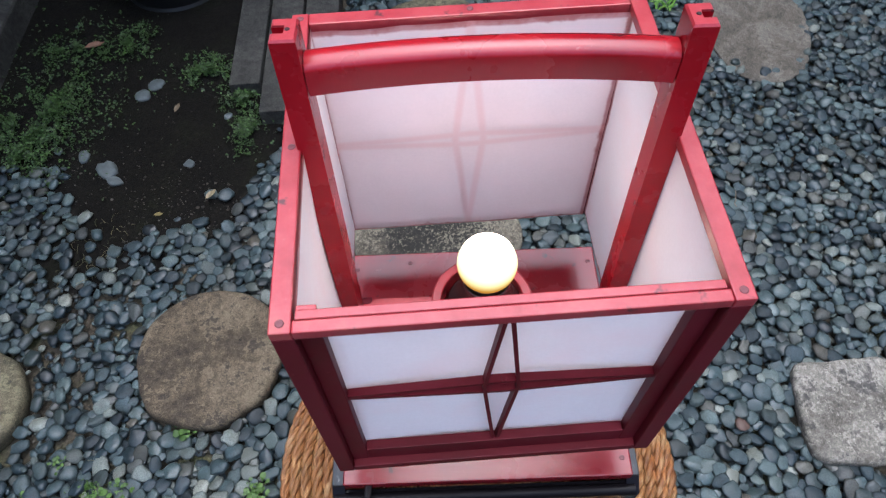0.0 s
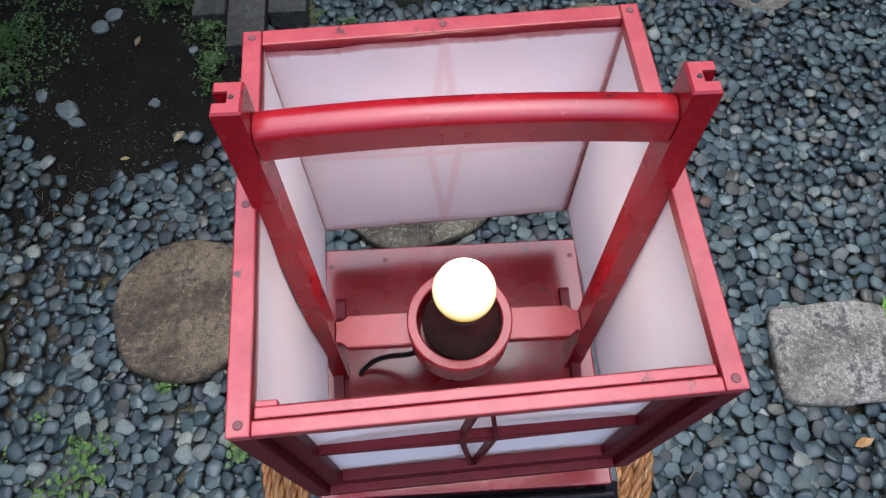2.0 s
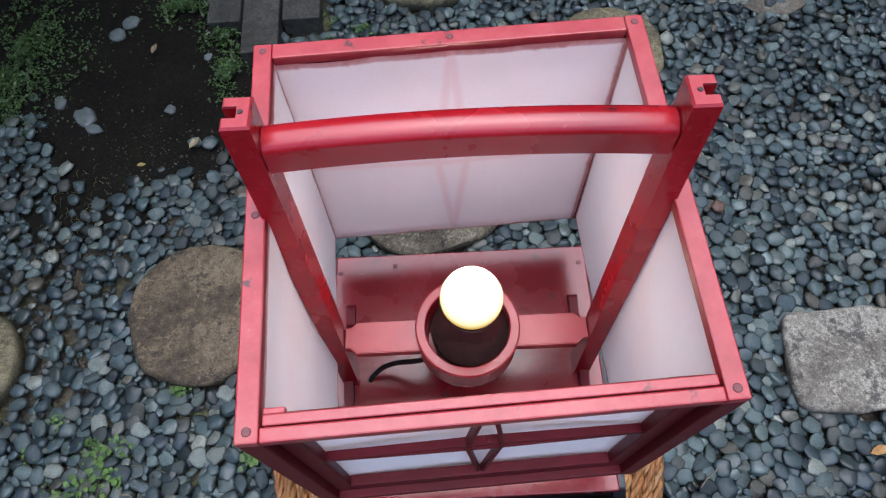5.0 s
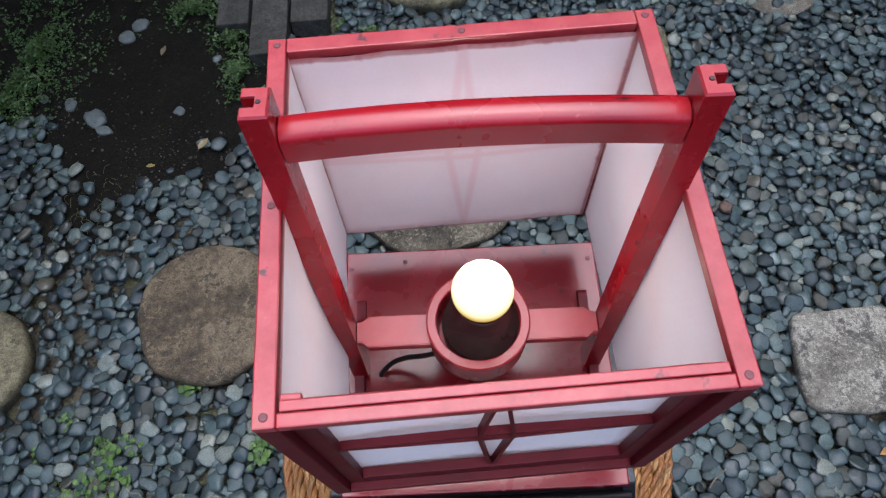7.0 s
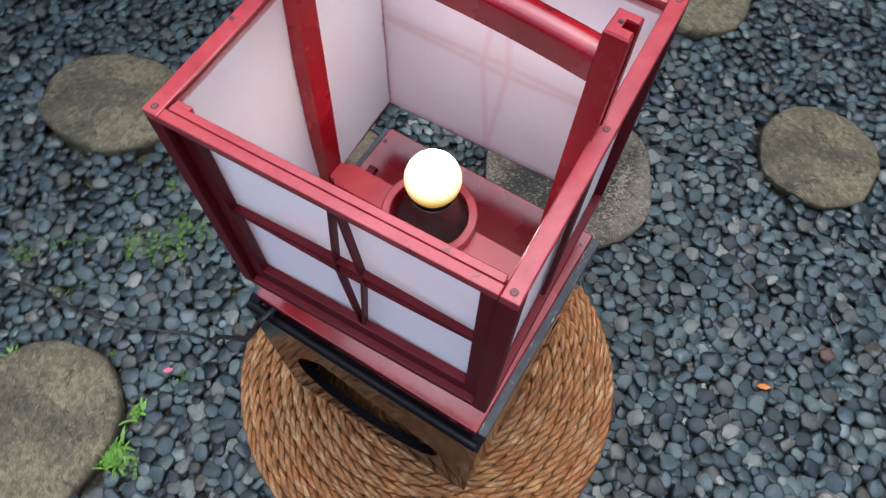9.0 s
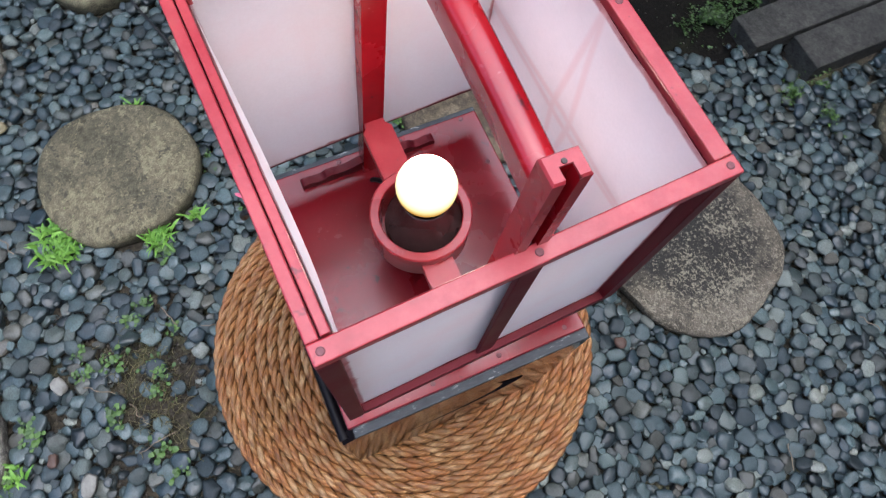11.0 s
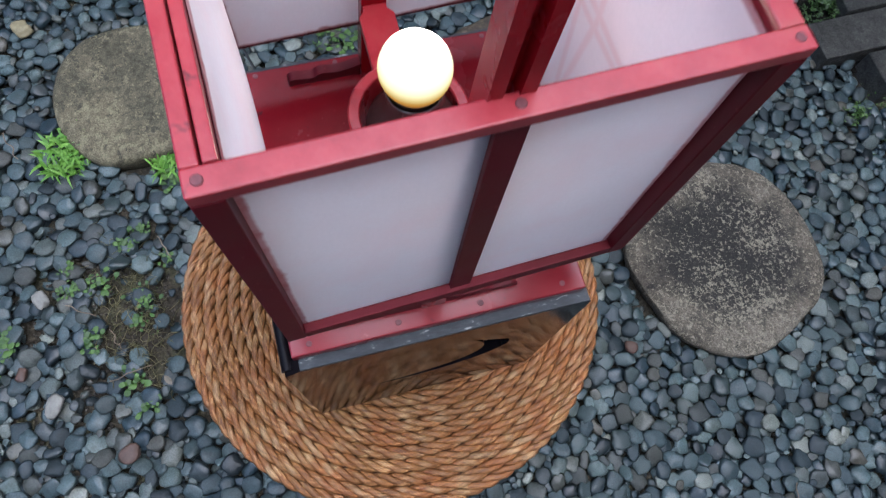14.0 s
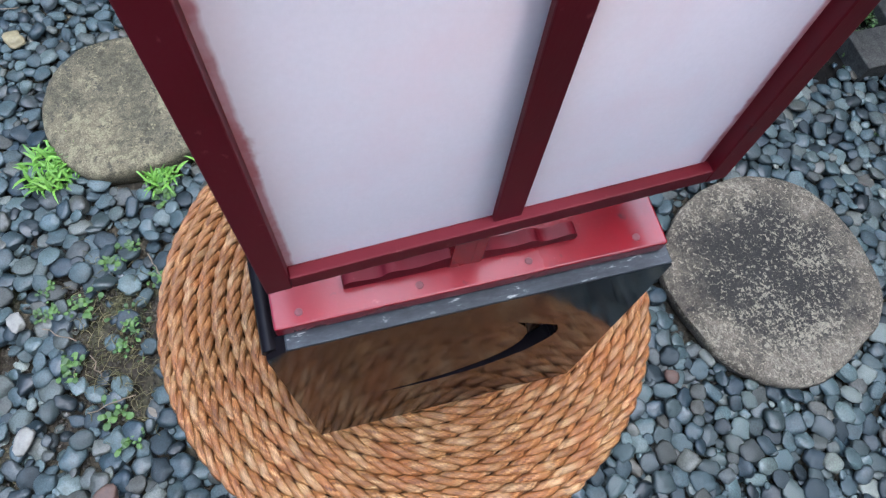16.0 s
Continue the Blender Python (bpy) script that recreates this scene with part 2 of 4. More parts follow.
def stone(name, low, mid, high, lichen=(0.45, 0.43, 0.36), dark=(0.03, 0.03, 0.028), amount=0.62, blotch=0.66, core=None, fleck=45, pit=48, patchy=0.30):
    """Weathered stone: grain, patches of lichen that gather unevenly, dark pits and stains."""
    m = material(name, mid, 0.85, spec=0.25)
    v = coords(m)
    wide, middle, fine = noise_at(m, v, 9, 6, 0.65), noise_at(m, v, fleck, 6, 0.75, 0.6), noise_at(m, v, 330, 5, 0.75)
    c = ramp(m, wide, (0.36, low), (0.5, mid), (0.62, high))
    c = blend(m, "MULTIPLY", 1.0, c, ramp(m, fine, (0.32, grey(0.42)), (0.50, grey(0.95)), (0.66, grey(1.45))))
    c = blend(m, "MULTIPLY", 1.0, c, ramp(m, noise_at(m, v, 60, 6, 0.7), (0.36, grey(0.66)), (0.62, grey(1.28))))
    if core:
        # a weathered dark heart inside a paler rim
        far = node(m, "ShaderNodeVectorMath")
        far.operation = "LENGTH"
        join(m, v, far.inputs[0])
        wob = node(m, "ShaderNodeMath")
        wob.operation = "MULTIPLY_ADD"
        join(m, noise_at(m, v, 20, 8, 0.8), wob.inputs[0])
        wob.inputs[1].default_value = 0.26
        join(m, far.outputs["Value"], wob.inputs[2])
        heart = blend(m, "MULTIPLY", 1.0, core, ramp(m, fine, (0.34, grey(0.6)), (0.66, grey(1.6))))
        c = blend(m, "MIX", ramp(m, wob.outputs[0], (0.250, grey(0.92)), (0.305, grey(0.0))), c, heart)
    gather = calc(m, "MULTIPLY_ADD", calc(m, "SUBTRACT", noise_at(m, v, 13, 4, 0.6), 0.5), patchy, middle)
    flecks = ramp(m, gather, (amount, grey(0.0)), (amount + 0.05, grey(0.75)))
    c = blend(m, "MIX", flecks, c, blend(m, "MULTIPLY", 1.0, lichen, ramp(m, fine, (0.34, grey(0.6)), (0.62, grey(1.2)))))
    pits = ramp(m, noise_at(m, v, pit, 6, 0.75), (blotch, grey(0.0)), (blotch + 0.06, grey(0.8)))
    c = blend(m, "MIX", pits, c, dark)
    join(m, c, shader(m).inputs["Base Color"])
    bump(m, blend(m, "MIX", 0.5, middle, fine), 0.7, 0.004)
    return m


def leaf(name, a, b):
    m = material(name, a, 0.5, spec=0.35)
    g = m.node_tree.nodes.new("ShaderNodeNewGeometry")
    c = ramp(m, g.outputs["Random Per Island"], (0.0, a), (1.0, b))
    join(m, c, shader(m).inputs["Base Color"])
    return m


def plain(name, colour, rough, scale=40, spread=0.25, spec=0.4):
    m = material(name, colour, rough, spec=spec)
    v = coords(m)
    n = noise_at(m, v, scale, 5, 0.65)
    c = ramp(m, n, (0.3, tuple(k * (1 - spread) for k in colour)), (0.7, tuple(min(1, k * (1 + spread)) for k in colour)))
    join(m, c, shader(m).inputs["Base Color"])
    bump(m, n, 0.25, 0.001)
    return m


# for top faces: wear plus the pale sky sheen, both in the colour
FADED_SHEEN = red_lacquer("faded_sheen_red_lacquer", 0.55, 0.25, 1.1, stained=0.66)
RUBBED = red_lacquer("rubbed_red_lacquer", 0.30, 0.15, 1.2)
HELD = red_lacquer("handled_red_lacquer", 0.05, 0.30, 1.3)
# post red brightened to stand in for the bulb's glow
UPRIGHT = red_lacquer("lit_smooth_red_lacquer", 0.0, 0.0, 1.35, 0.0)
# dull lacquer, its red halved to hold the shade of the frame's sides
FRAME = red_lacquer("shaded_dull_red_lacquer", 0.0, 0.0, 0.50, 0.25)
RED, BLACK, EDGE, PAPER, FIBRE = red_lacquer(deep=0.80, stained=0.66), black_lacquer(), worn_black(), paper(), rope_fibre()
LATTICE_SHADED = paper("lattice_shaded_paper", True)
PEBBLE, PEBBLES, SOIL = pebble_stone("pebble_stone", True), pebble_stone("pebble_stone_mixed", False), soil("mossy_soil", 1.9)
STONE_BROWN = stone("brown_stone", (0.042, 0.034, 0.025), (0.082, 0.064, 0.042), (0.124, 0.099, 0.066), (0.160, 0.130, 0.086), (0.026, 0.022, 0.019), 0.55, 0.565, fleck=42, pit=19, patchy=0.5)
STONE_OLIVE = stone("olive_grey_stone", (0.062, 0.057, 0.037), (0.094, 0.084, 0.054), (0.134, 0.117, 0.073), (0.195, 0.175, 0.105), (0.034, 0.032, 0.024), 0.55, 0.565, fleck=75, pit=34, patchy=0.45)
STONE_DARK = stone("speckled_dark_stone", (0.060, 0.051, 0.039), (0.090, 0.078, 0.059), (0.122, 0.107, 0.082), (0.24, 0.215, 0.160), (0.014, 0.014, 0.013), 0.535, 0.60, core=(0.0155, 0.015, 0.014), fleck=140, patchy=0.30)
STONE_TAN = stone("tan_stone", (0.080, 0.070, 0.056), (0.108, 0.096, 0.077), (0.138, 0.124, 0.102), (0.155, 0.145, 0.122), (0.045, 0.04, 0.032), 0.58, 0.62)
STONE_PALE = stone("pale_stone", (0.100, 0.092, 0.076), (0.165, 0.153, 0.128), (0.225, 0.210, 0.178), (0.32, 0.30, 0.26), (0.036, 0.034, 0.033), 0.53, 0.545, fleck=120, pit=17, patchy=0.5)
SLAB = stone("grey_slab", (0.036, 0.036, 0.032), (0.047, 0.046, 0.041), (0.058, 0.057, 0.050), (0.060, 0.059, 0.052), (0.019, 0.019, 0.017), 0.62, 0.62)
# clover green darkened for the shade of its corner
LEAF = leaf("shaded_clover_leaf", (0.007, 0.018, 0.004), (0.052, 0.100, 0.024))
SPROUT = leaf("seedling_leaf", (0.026, 0.060, 0.010), (0.085, 0.155, 0.034))
GRASS = leaf("grass_blade", (0.06, 0.16, 0.016), (0.15, 0.29, 0.045))
BAKELITE = plain("dark_bakelite", (0.034, 0.020, 0.019), 0.25, 60)
RUBBER = plain("black_rubber", (0.012, 0.012, 0.013), 0.5, 80)
DOWEL = plain("dowel_end_grain", (0.115, 0.030, 0.034), 0.55, 300)
METAL = material("dark_steel", (0.06, 0.05, 0.048), 0.5, 1.0)
BLOCKER = plain("dark_blocker", (0.04, 0.039, 0.037), 0.9, 6)
POT = plain("dark_stoneware", (0.012, 0.012, 0.012), 0.5, 30)
BULB = bpy.data.materials.new("frosted_lit_bulb")
BULB.use_nodes = True
BULB.node_tree.nodes.remove(BULB.node_tree.nodes["Principled BSDF"])
glow = BULB.node_tree.nodes.new("ShaderNodeEmission")
join(BULB, glow.outputs[0], BULB.node_tree.nodes["Material Output"].inputs["Surface"])
up = BULB.node_tree.nodes.new("ShaderNodeSeparateXYZ")
join(BULB, coords(BULB, "Generated"), up.inputs[0])
join(BULB, ramp(BULB, up.outputs[2], (0.44, (0.009, 0.0034, 0.0005)), (0.54, (0.0135, 0.0064, 0.001)), (0.62, (0.020, 0.0145, 0.005)), (0.72, (0.032, 0.027, 0.015)), (0.80, (0.036, 0.032, 0.0205)), (0.88, (1.0, 0.72, 0.55))), glow.inputs["Color"])
glow.inputs["Strength"].default_value = 13.0


# ---- builders ----
def mesh_of(name, bm, mat, smooth=False):
    me = bpy.data.meshes.new(name)
    bm.to_mesh(me)
    bm.free()
    me.materials.append(mat)
    if smooth:
        me.shade_smooth()
        me.set_sharp_from_angle(angle=radians(38))
    return me


def part(name, bm, mat, parent, label="", smooth=False, m=None):
    ob = new(name, mesh_of(name, bm, mat, smooth))
    ob.parent = parent
    if m is not None:
        ob.matrix_basis = m
    return tagged(ob, label) if label else ob


def thing(name, label, category, m, group="", kind=""):
    ob = new(name)
    ob.empty_display_size = 0.02
    ob.matrix_basis = m
    return tagged(ob, label, category, group, kind)


def block(x0, x1, y0, y1, z0, z1, bevel=0.001, segments=2):
    bm = bmesh.new()
    bmesh.ops.create_cube(bm, size=1)
    for v in bm.verts:
        v.co = ((x0 + x1) / 2 + v.co.x * (x1 - x0), (y0 + y1) / 2 + v.co.y * (y1 - y0), (z0 + z1) / 2 + v.co.z * (z1 - z0))
    if bevel:
        bmesh.ops.bevel(bm, geom=bm.edges[:], offset=bevel, segments=segments, affect="EDGES", profile=0.5)
    return bm


def solid(outline, hole, to, thick):
    """A flat plate with the outline and, if any, a hole through it; to(u, v, d) places a point of its plane at depth d."""
    bm = bmesh.new()
    edges = []
    for loop in [outline] + ([hole] if hole else []):
        vs = [bm.verts.new(to(u, v, 0)) for u, v in loop]
        edges += [bm.edges.new((a, b)) for a, b in zip(vs, vs[1:] + vs[:1])]
    bmesh.ops.triangle_fill(bm, use_beauty=True, edges=edges)
    shift = Vector(to(0, 0, thick)) - Vector(to(0, 0, 0))
    far = {v: bm.verts.new(v.co + shift) for v in bm.verts[:]}
    for f in bm.faces[:]:
        bm.faces.new([far[v] for v in reversed(f.verts)])
    for e in edges:
        a, b = e.verts
        bm.faces.new((a, b, far[b], far[a]))
    bmesh.ops.recalc_face_normals(bm, faces=bm.faces[:])
    return bm


def turned(profile, segments=40, centre=(0, 0)):
    """A body turned round the z axis from (radius, z) pairs."""
    bm = bmesh.new()
    rings = []
    for r, z in profile:
        if r < 1e-6:
            rings.append([bm.verts.new((centre[0], centre[1], z))])
        else:
            rings.append([bm.verts.new((centre[0] + r * math.cos(2 * math.pi * k / segments), centre[1] + r * math.sin(2 * math.pi * k / segments), z)) for k in range(segments)])
    for a, b in zip(rings, rings[1:]):
        for k in range(segments):
            q = [a[k % len(a)], a[(k + 1) % len(a)], b[(k + 1) % len(b)], b[k % len(b)]]
            q = [v for n, v in enumerate(q) if v not in q[:n]]
            if len(q) > 2:
                bm.faces.new(q)
    bmesh.ops.recalc_face_normals(bm, faces=bm.faces[:])
    return bm


def smooth_line(points, per=8):
    """Points of a Catmull-Rom line through the given ones."""
    p = [Vector(q) for q in points]
    p = [2 * p[0] - p[1]] + p + [2 * p[-1] - p[-2]]
    out = []
    for a, b, c, d in zip(p, p[1:], p[2:], p[3:]):
        for k in range(per):
            t = k / per
            out.append(0.5 * (2 * b + (c - a) * t + (2 * a - 5 * b + 4 * c - d) * t * t + (3 * b - a - 3 * c + d) * t**3))
    return out + [p[-2]]


def tube(points, radius, sides=8):
    bm = bmesh.new()
    rings = []
    for k, q in enumerate(points):
        way = (points[min(k + 1, len(points) - 1)] - points[max(k - 1, 0)]).normalized()
        side = way.cross(Vector((0.13, 0.21, 0.97))).normalized()
        over = side.cross(way)
        rings.append([bm.verts.new(q + radius * (math.cos(2 * math.pi * s / sides) * side + math.sin(2 * math.pi * s / sides) * over)) for s in range(sides)])
    for a, b in zip(rings, rings[1:]):
        for s in range(sides):
            bm.faces.new((a[s], a[(s + 1) % sides], b[(s + 1) % sides], b[s]))
    bm.faces.new(rings[0])
    bm.faces.new(rings[-1][::-1])
    bmesh.ops.recalc_face_normals(bm, faces=bm.faces[:])
    return bm


def dowel(parent, x, y, z, radius=0.0022):
    return part("dowel", turned([(0, 0.0005), (radius * 0.8, 0.0005), (radius, 0.0002), (radius, -0.002)], 9), DOWEL, parent, "", m=pose(x, y, z))


# ---- the setting: ground, pebble bed, added unseen walls that block light ----
def sheet():
    """The ground: fine under the garden, coarse out to the horizon."""
    bm = bmesh.new()
    xs = [-400, -40, -6, -3] + [-2 + 0.05 * k for k in range(77)] + [3, 6, 40, 400]
    ys = [-400, -40, -6, -3] + [-1.6 + 0.05 * k for k in range(85)] + [4, 8, 40, 400]
    grid = [[bm.verts.new((x, y, -0.022 + 0.012 * noise.noise(Vector((x * 3, y * 3, 1.7))) * (abs(x) < 2.5 and -2 < y < 3))) for x in xs] for y in ys]
    for a, b in zip(grid, grid[1:]):
        for k in range(len(xs) - 1):
            bm.faces.new((a[k], a[k + 1], b[k + 1], b[k]))
    return bm


ground = tagged(new("ground", mesh_of("ground", sheet(), SOIL, True)), "dark damp garden soil with moss", "ground", kind="structure")


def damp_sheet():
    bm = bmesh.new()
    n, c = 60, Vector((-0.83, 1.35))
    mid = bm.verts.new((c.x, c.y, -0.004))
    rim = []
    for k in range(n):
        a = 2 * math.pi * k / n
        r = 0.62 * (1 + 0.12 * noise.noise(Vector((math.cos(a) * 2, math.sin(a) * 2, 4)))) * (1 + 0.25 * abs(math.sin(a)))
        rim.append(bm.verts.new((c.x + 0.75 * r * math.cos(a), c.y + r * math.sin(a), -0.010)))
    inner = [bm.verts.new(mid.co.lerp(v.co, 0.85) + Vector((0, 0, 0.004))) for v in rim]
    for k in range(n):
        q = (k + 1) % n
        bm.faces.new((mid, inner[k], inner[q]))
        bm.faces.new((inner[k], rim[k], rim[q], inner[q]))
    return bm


# damp soil whose colour also holds the corner's shade
tagged(new("soil_patch", mesh_of("soil_patch", damp_sheet(), soil("shaded_damp_soil", 0.17), True)), "smooth patch of dark damp soil, darkened further for shade", "soil", kind="structure")
# unseen walls, added so that light falls mostly from above
for name, box in (
    ("wall_north", (-2.9, 2.9, 2.9, 3.1, -0.1, 4.4)), ("wall_south", (-2.9, 2.9, -3.2, -3.0, -0.1, 2.0)),
    ("wall_west", (-2.9, -2.7, -3.0, 2.9, -0.1, 5.4)), ("wall_east", (2.5, 2.7, -3.0, 2.9, -0.1, 5.4)),
):
    tagged(new(name, mesh_of(name, block(*box, 0.01), BLOCKER)), "plain dark unseen wall added to block low light", "wall", kind="structure")

# unseen overhead slabs, added to shade the north-west corner
tagged(new("eave_north", mesh_of("eave_north", block(-2.7, 0.1, 1.70, 2.9, 2.25, 2.35, 0.01), BLOCKER)), "unseen dark slab added overhead to shade the garden's edge", "eave", kind="structure")
tagged(new("eave_west", mesh_of("eave_west", block(-2.7, -0.92, -0.02, 1.69, 2.25, 2.35, 0.01), BLOCKER)), "unseen dark slab added overhead to shade the garden's edge", "eave", kind="structure")

# ---- the stool of coiled rope ----
STOOL = Vector((0.004, -0.009, 0))
STOOL_TOP = 0.512


def rope_ring(radius, twist=0.054, strand=0.0040, core=0.0036, step=0.0034, sides=8, phase=0.0, flat=1.0):
    """One turn of three-strand rope, with the strand's length and girth as its UV."""
    turns = max(3, round(2 * math.pi * radius / twist))
    n = int(2 * math.pi * radius / step)
    verts, faces, uvs = [], [], []
    for s in range(3):
        base = len(verts)
        for k in range(n):
            a = 2 * math.pi * k / n
            b = -turns * a + 2 * math.pi / 3 * s + phase
            wob = 1 + 0.10 * noise.noise(Vector((math.cos(a) * radius * 40, math.sin(a) * radius * 40, s * 3 + phase)))
            cr, cz = radius + core * math.cos(b), core * math.sin(b) * flat
            for j in range(sides):
                g = 2 * math.pi * j / sides
                r, z = cr + strand * wob * math.cos(g), cz + strand * wob * math.sin(g) * flat
                verts.append((r * math.cos(a), r * math.sin(a), z))
        for k in range(n):
            for j in range(sides):
                k2, j2 = (k + 1) % n, (j + 1) % sides
                faces.append((base + k * sides + j, base + k2 * sides + j, base + k2 * sides + j2, base + k * sides + j2))
                u0, u1 = k * step, (k + 1) * step
                w = -turns * k / n
                uvs += [u0, j / sides + w, u1, j / sides + w, u1, (j + 1) / sides + w, u0, (j + 1) / sides + w]
    me = bpy.data.meshes.new("rope_coil")
    me.from_pydata(verts, [], faces)
    layer = me.uv_layers.new(name="UVMap")
    layer.data.foreach_set("uv", np.array(uvs, dtype=np.float32))
    me.materials.append(FIBRE)
    me.shade_smooth()
    return me


def rope_stool():
    ob = thing("rope_stool", "round stool of coiled tan seagrass rope standing on pebbles", "stool", Matrix.Translation(STOOL))
    part("core", turned([(0, 0.0), (0.222, 0.0), (0.227, 0.02), (0.227, STOOL_TOP - 0.022), (0.220, STOOL_TOP - 0.013), (0.0, STOOL_TOP - 0.0075)], 48), plain("rope_core", (0.07, 0.028, 0.012), 0.9), ob)
    rnd = random.Random(4)
    radius, k = 0.0040, 0
    while radius < 0.2335:
        drop = 0.007 * (radius / 0.2335) ** 8
        c = new("rope_coil", rope_ring(radius, phase=rnd.uniform(0, 6.28), twist=rnd.uniform(0.050, 0.058)))
        c.parent, c.matrix_basis = ob, pose(0, 0, STOOL_TOP - 0.0066 - drop)
        radius, k = radius + 0.0135, k + 1
    z = STOOL_TOP - 0.0185
    side = [rope_ring(0.2325, step=0.006, sides=6, phase=p) for p in (0.3, 1.7, 2.9, 4.4)]
    while z > 0.0:
        c = new("rope_coil", side[k % 4])
        c.parent, c.matrix_basis = ob, pose(0, 0, z, 0, 0, 47 * k)
        z, k = z - 0.0135, k + 1
    return ob


rope_stool()

# ---- the lantern's hood: a black box, turned over as a stand ----
BASE = pose(0, -0.003, 0, 0, 0, -1.5)
BOX_H = 0.267
BOX_Z = STOOL_TOP + 0.003


def arc(cx, cy, r, a0, a1, n):
    return [(cx + r * math.cos(radians(a0 + (a1 - a0) * k / n)), cy + r * math.sin(radians(a0 + (a1 - a0) * k / n))) for k in range(n + 1)]


def hood_box():
    ob = thing("lantern_hood_box", "glossy black lacquered box with moon-shaped cut-outs standing on the rope stool", "box", BASE @ pose(0, 0, BOX_Z))
    h, w, y0, y1 = BOX_H, 0.1215, -0.1120, 0.114
    # right wall: a crescent with a blunt head and a long thin tail
    outer = [(-0.068, 0.1185), (-0.040, 0.1135), (-0.010, 0.1135), (0.020, 0.1210), (0.045, 0.1365), (0.060, 0.1550), (0.066, 0.1720), (0.0625, 0.1900)]
    inner = [(0.031, 0.2180), (0.0395, 0.2000), (0.0420, 0.1820), (0.0380, 0.1630), (0.0220, 0.1420), (-0.010, 0.1245), (-0.045, 0.1172), (-0.066, 0.1186)]
    moon = [(q.x, q.y) for side in (outer, inner) for q in smooth_line([(u, v, 0) for u, v in side], 5)]
    rim = [(y0, 0.0), (y1, 0.0), (y1, h - 0.003), (y1 - 0.003, h), (y0 + 0.011, h), (y0, h - 0.008)]
    part("side_wall", solid(rim, moon, lambda u, v, d: (w - 0.010 + d, u, v), 0.010), BLACK, ob, "side wall with a crescent cut-out")
    part("side_wall", solid(rim, None, lambda u, v, d: (-w + d, u, v), 0.010), BLACK, ob)
    # front wall: a waning moon
    full = [p for p in arc(-0.003, 0.132, 0.086, 0, 354, 59) if p[1] < 0.190 - 0.52 * p[0]]
    wi = w - 0.0101
    front = [(-wi, 0.0), (wi, 0.0), (wi, h - 0.006), (-wi, h - 0.006)]
    part("front_wall", solid(front, full, lambda u, v, d: (u, y0 + d, v), 0.010), BLACK, ob, "front wall with a waning moon cut-out")
    part("back_wall", solid(front, arc(0.0, 0.135, 0.075, 0, 354, 59), lambda u, v, d: (u, y1 - 0.010 + d, v), 0.010), BLACK, ob)
    for x in (w - 0.0055, -w + 0.0055):
        part("worn_edge", block(x - 0.0056, x + 0.0056, y0 + 0.0115, y1 - 0.0015, h - 0.0002, h + 0.0022, 0.0008), EDGE, ob, "scratched dark top edge of a side wall")
    ring = [Vector((-w + 0.002 + (2 * w - 0.0055) * k / 12, y0 + 0.0030, h - 0.0070)) for k in range(13)]
    part("front_bar", tube(ring, 0.0048, 12), black_lacquer("black_bar", 0.32), ob, "rounded black bar along the front edge", smooth=True)
    return ob


hood_box()


# ---- the red stand: board, posts, handle, lamp holder ----
BOARD_Z = BOX_Z + BOX_H + 0.0035


def profile_plate(points, x0, thick):
    return solid(points, None, lambda u, v, d: (x0 + d, u, v), thick)


def foot_profile():
    """Half a scrolled foot mirrored: high by the post, two waves, a blunt toe."""
    knots = [(0.0, 0.0190), (0.008, 0.0185), (0.016, 0.0150), (0.023, 0.0125), (0.030, 0.0128), (0.0355, 0.0150), (0.040, 0.0135), (0.0425, 0.0100), (0.046, 0.0088), (0.052, 0.0100), (0.0575, 0.0118), (0.0615, 0.0100), (0.0628, 0.0050), (0.0625, 0.0)]
    half = [(q.x, q.y) for q in smooth_line([(u, v, 0) for u, v in knots], 4)]
    return half + [(-u, v) for u, v in half[::-1][:-1]]


def grooved_post(side, height):
    """A post with a groove down its outer face, chamfered at the top."""
    w, d, g = 0.0062, 0.0085, 0.003
    deep = 0.0065
    o = [(-w, -d), (w, -d), (w, -g), (w - deep, -g), (w - deep, g), (w, g), (w, d), (-w, d)]
    if side < 0:
        o = [(-u, v) for u, v in o[::-1]]
    bm = bmesh.new()
    low = [bm.verts.new((u, v, 0)) for u, v in o]
    mid = [bm.verts.new((u, v, height - 0.0012)) for u, v in o]
    s = 0.86
    top = [bm.verts.new((u * s if abs(abs(u) - w) < 1e-6 else u, v * 0.9 if abs(abs(v) - d) < 1e-6 else v, height)) for u, v in o]
    for a, b in ((low, mid), (mid, top)):
        for k in range(8):
            bm.faces.new((a[k], a[(k + 1) % 8], b[(k + 1) % 8], b[k]))
    bm.faces.new(top)
    bm.faces.new(low[::-1])
    bmesh.ops.recalc_face_normals(bm, faces=bm.faces[:])
    # the groove is stopped a little above the foot
    key = block(-w + 0.0005, w - 0.0002, -d + 0.0003, d - 0.0003, 0.0, 0.052, 0.0)
    extra = bpy.data.meshes.new("stop")
    key.to_mesh(extra)
    key.free()
    bm.from_mesh(extra)
    bpy.data.meshes.remove(extra)
    return bm


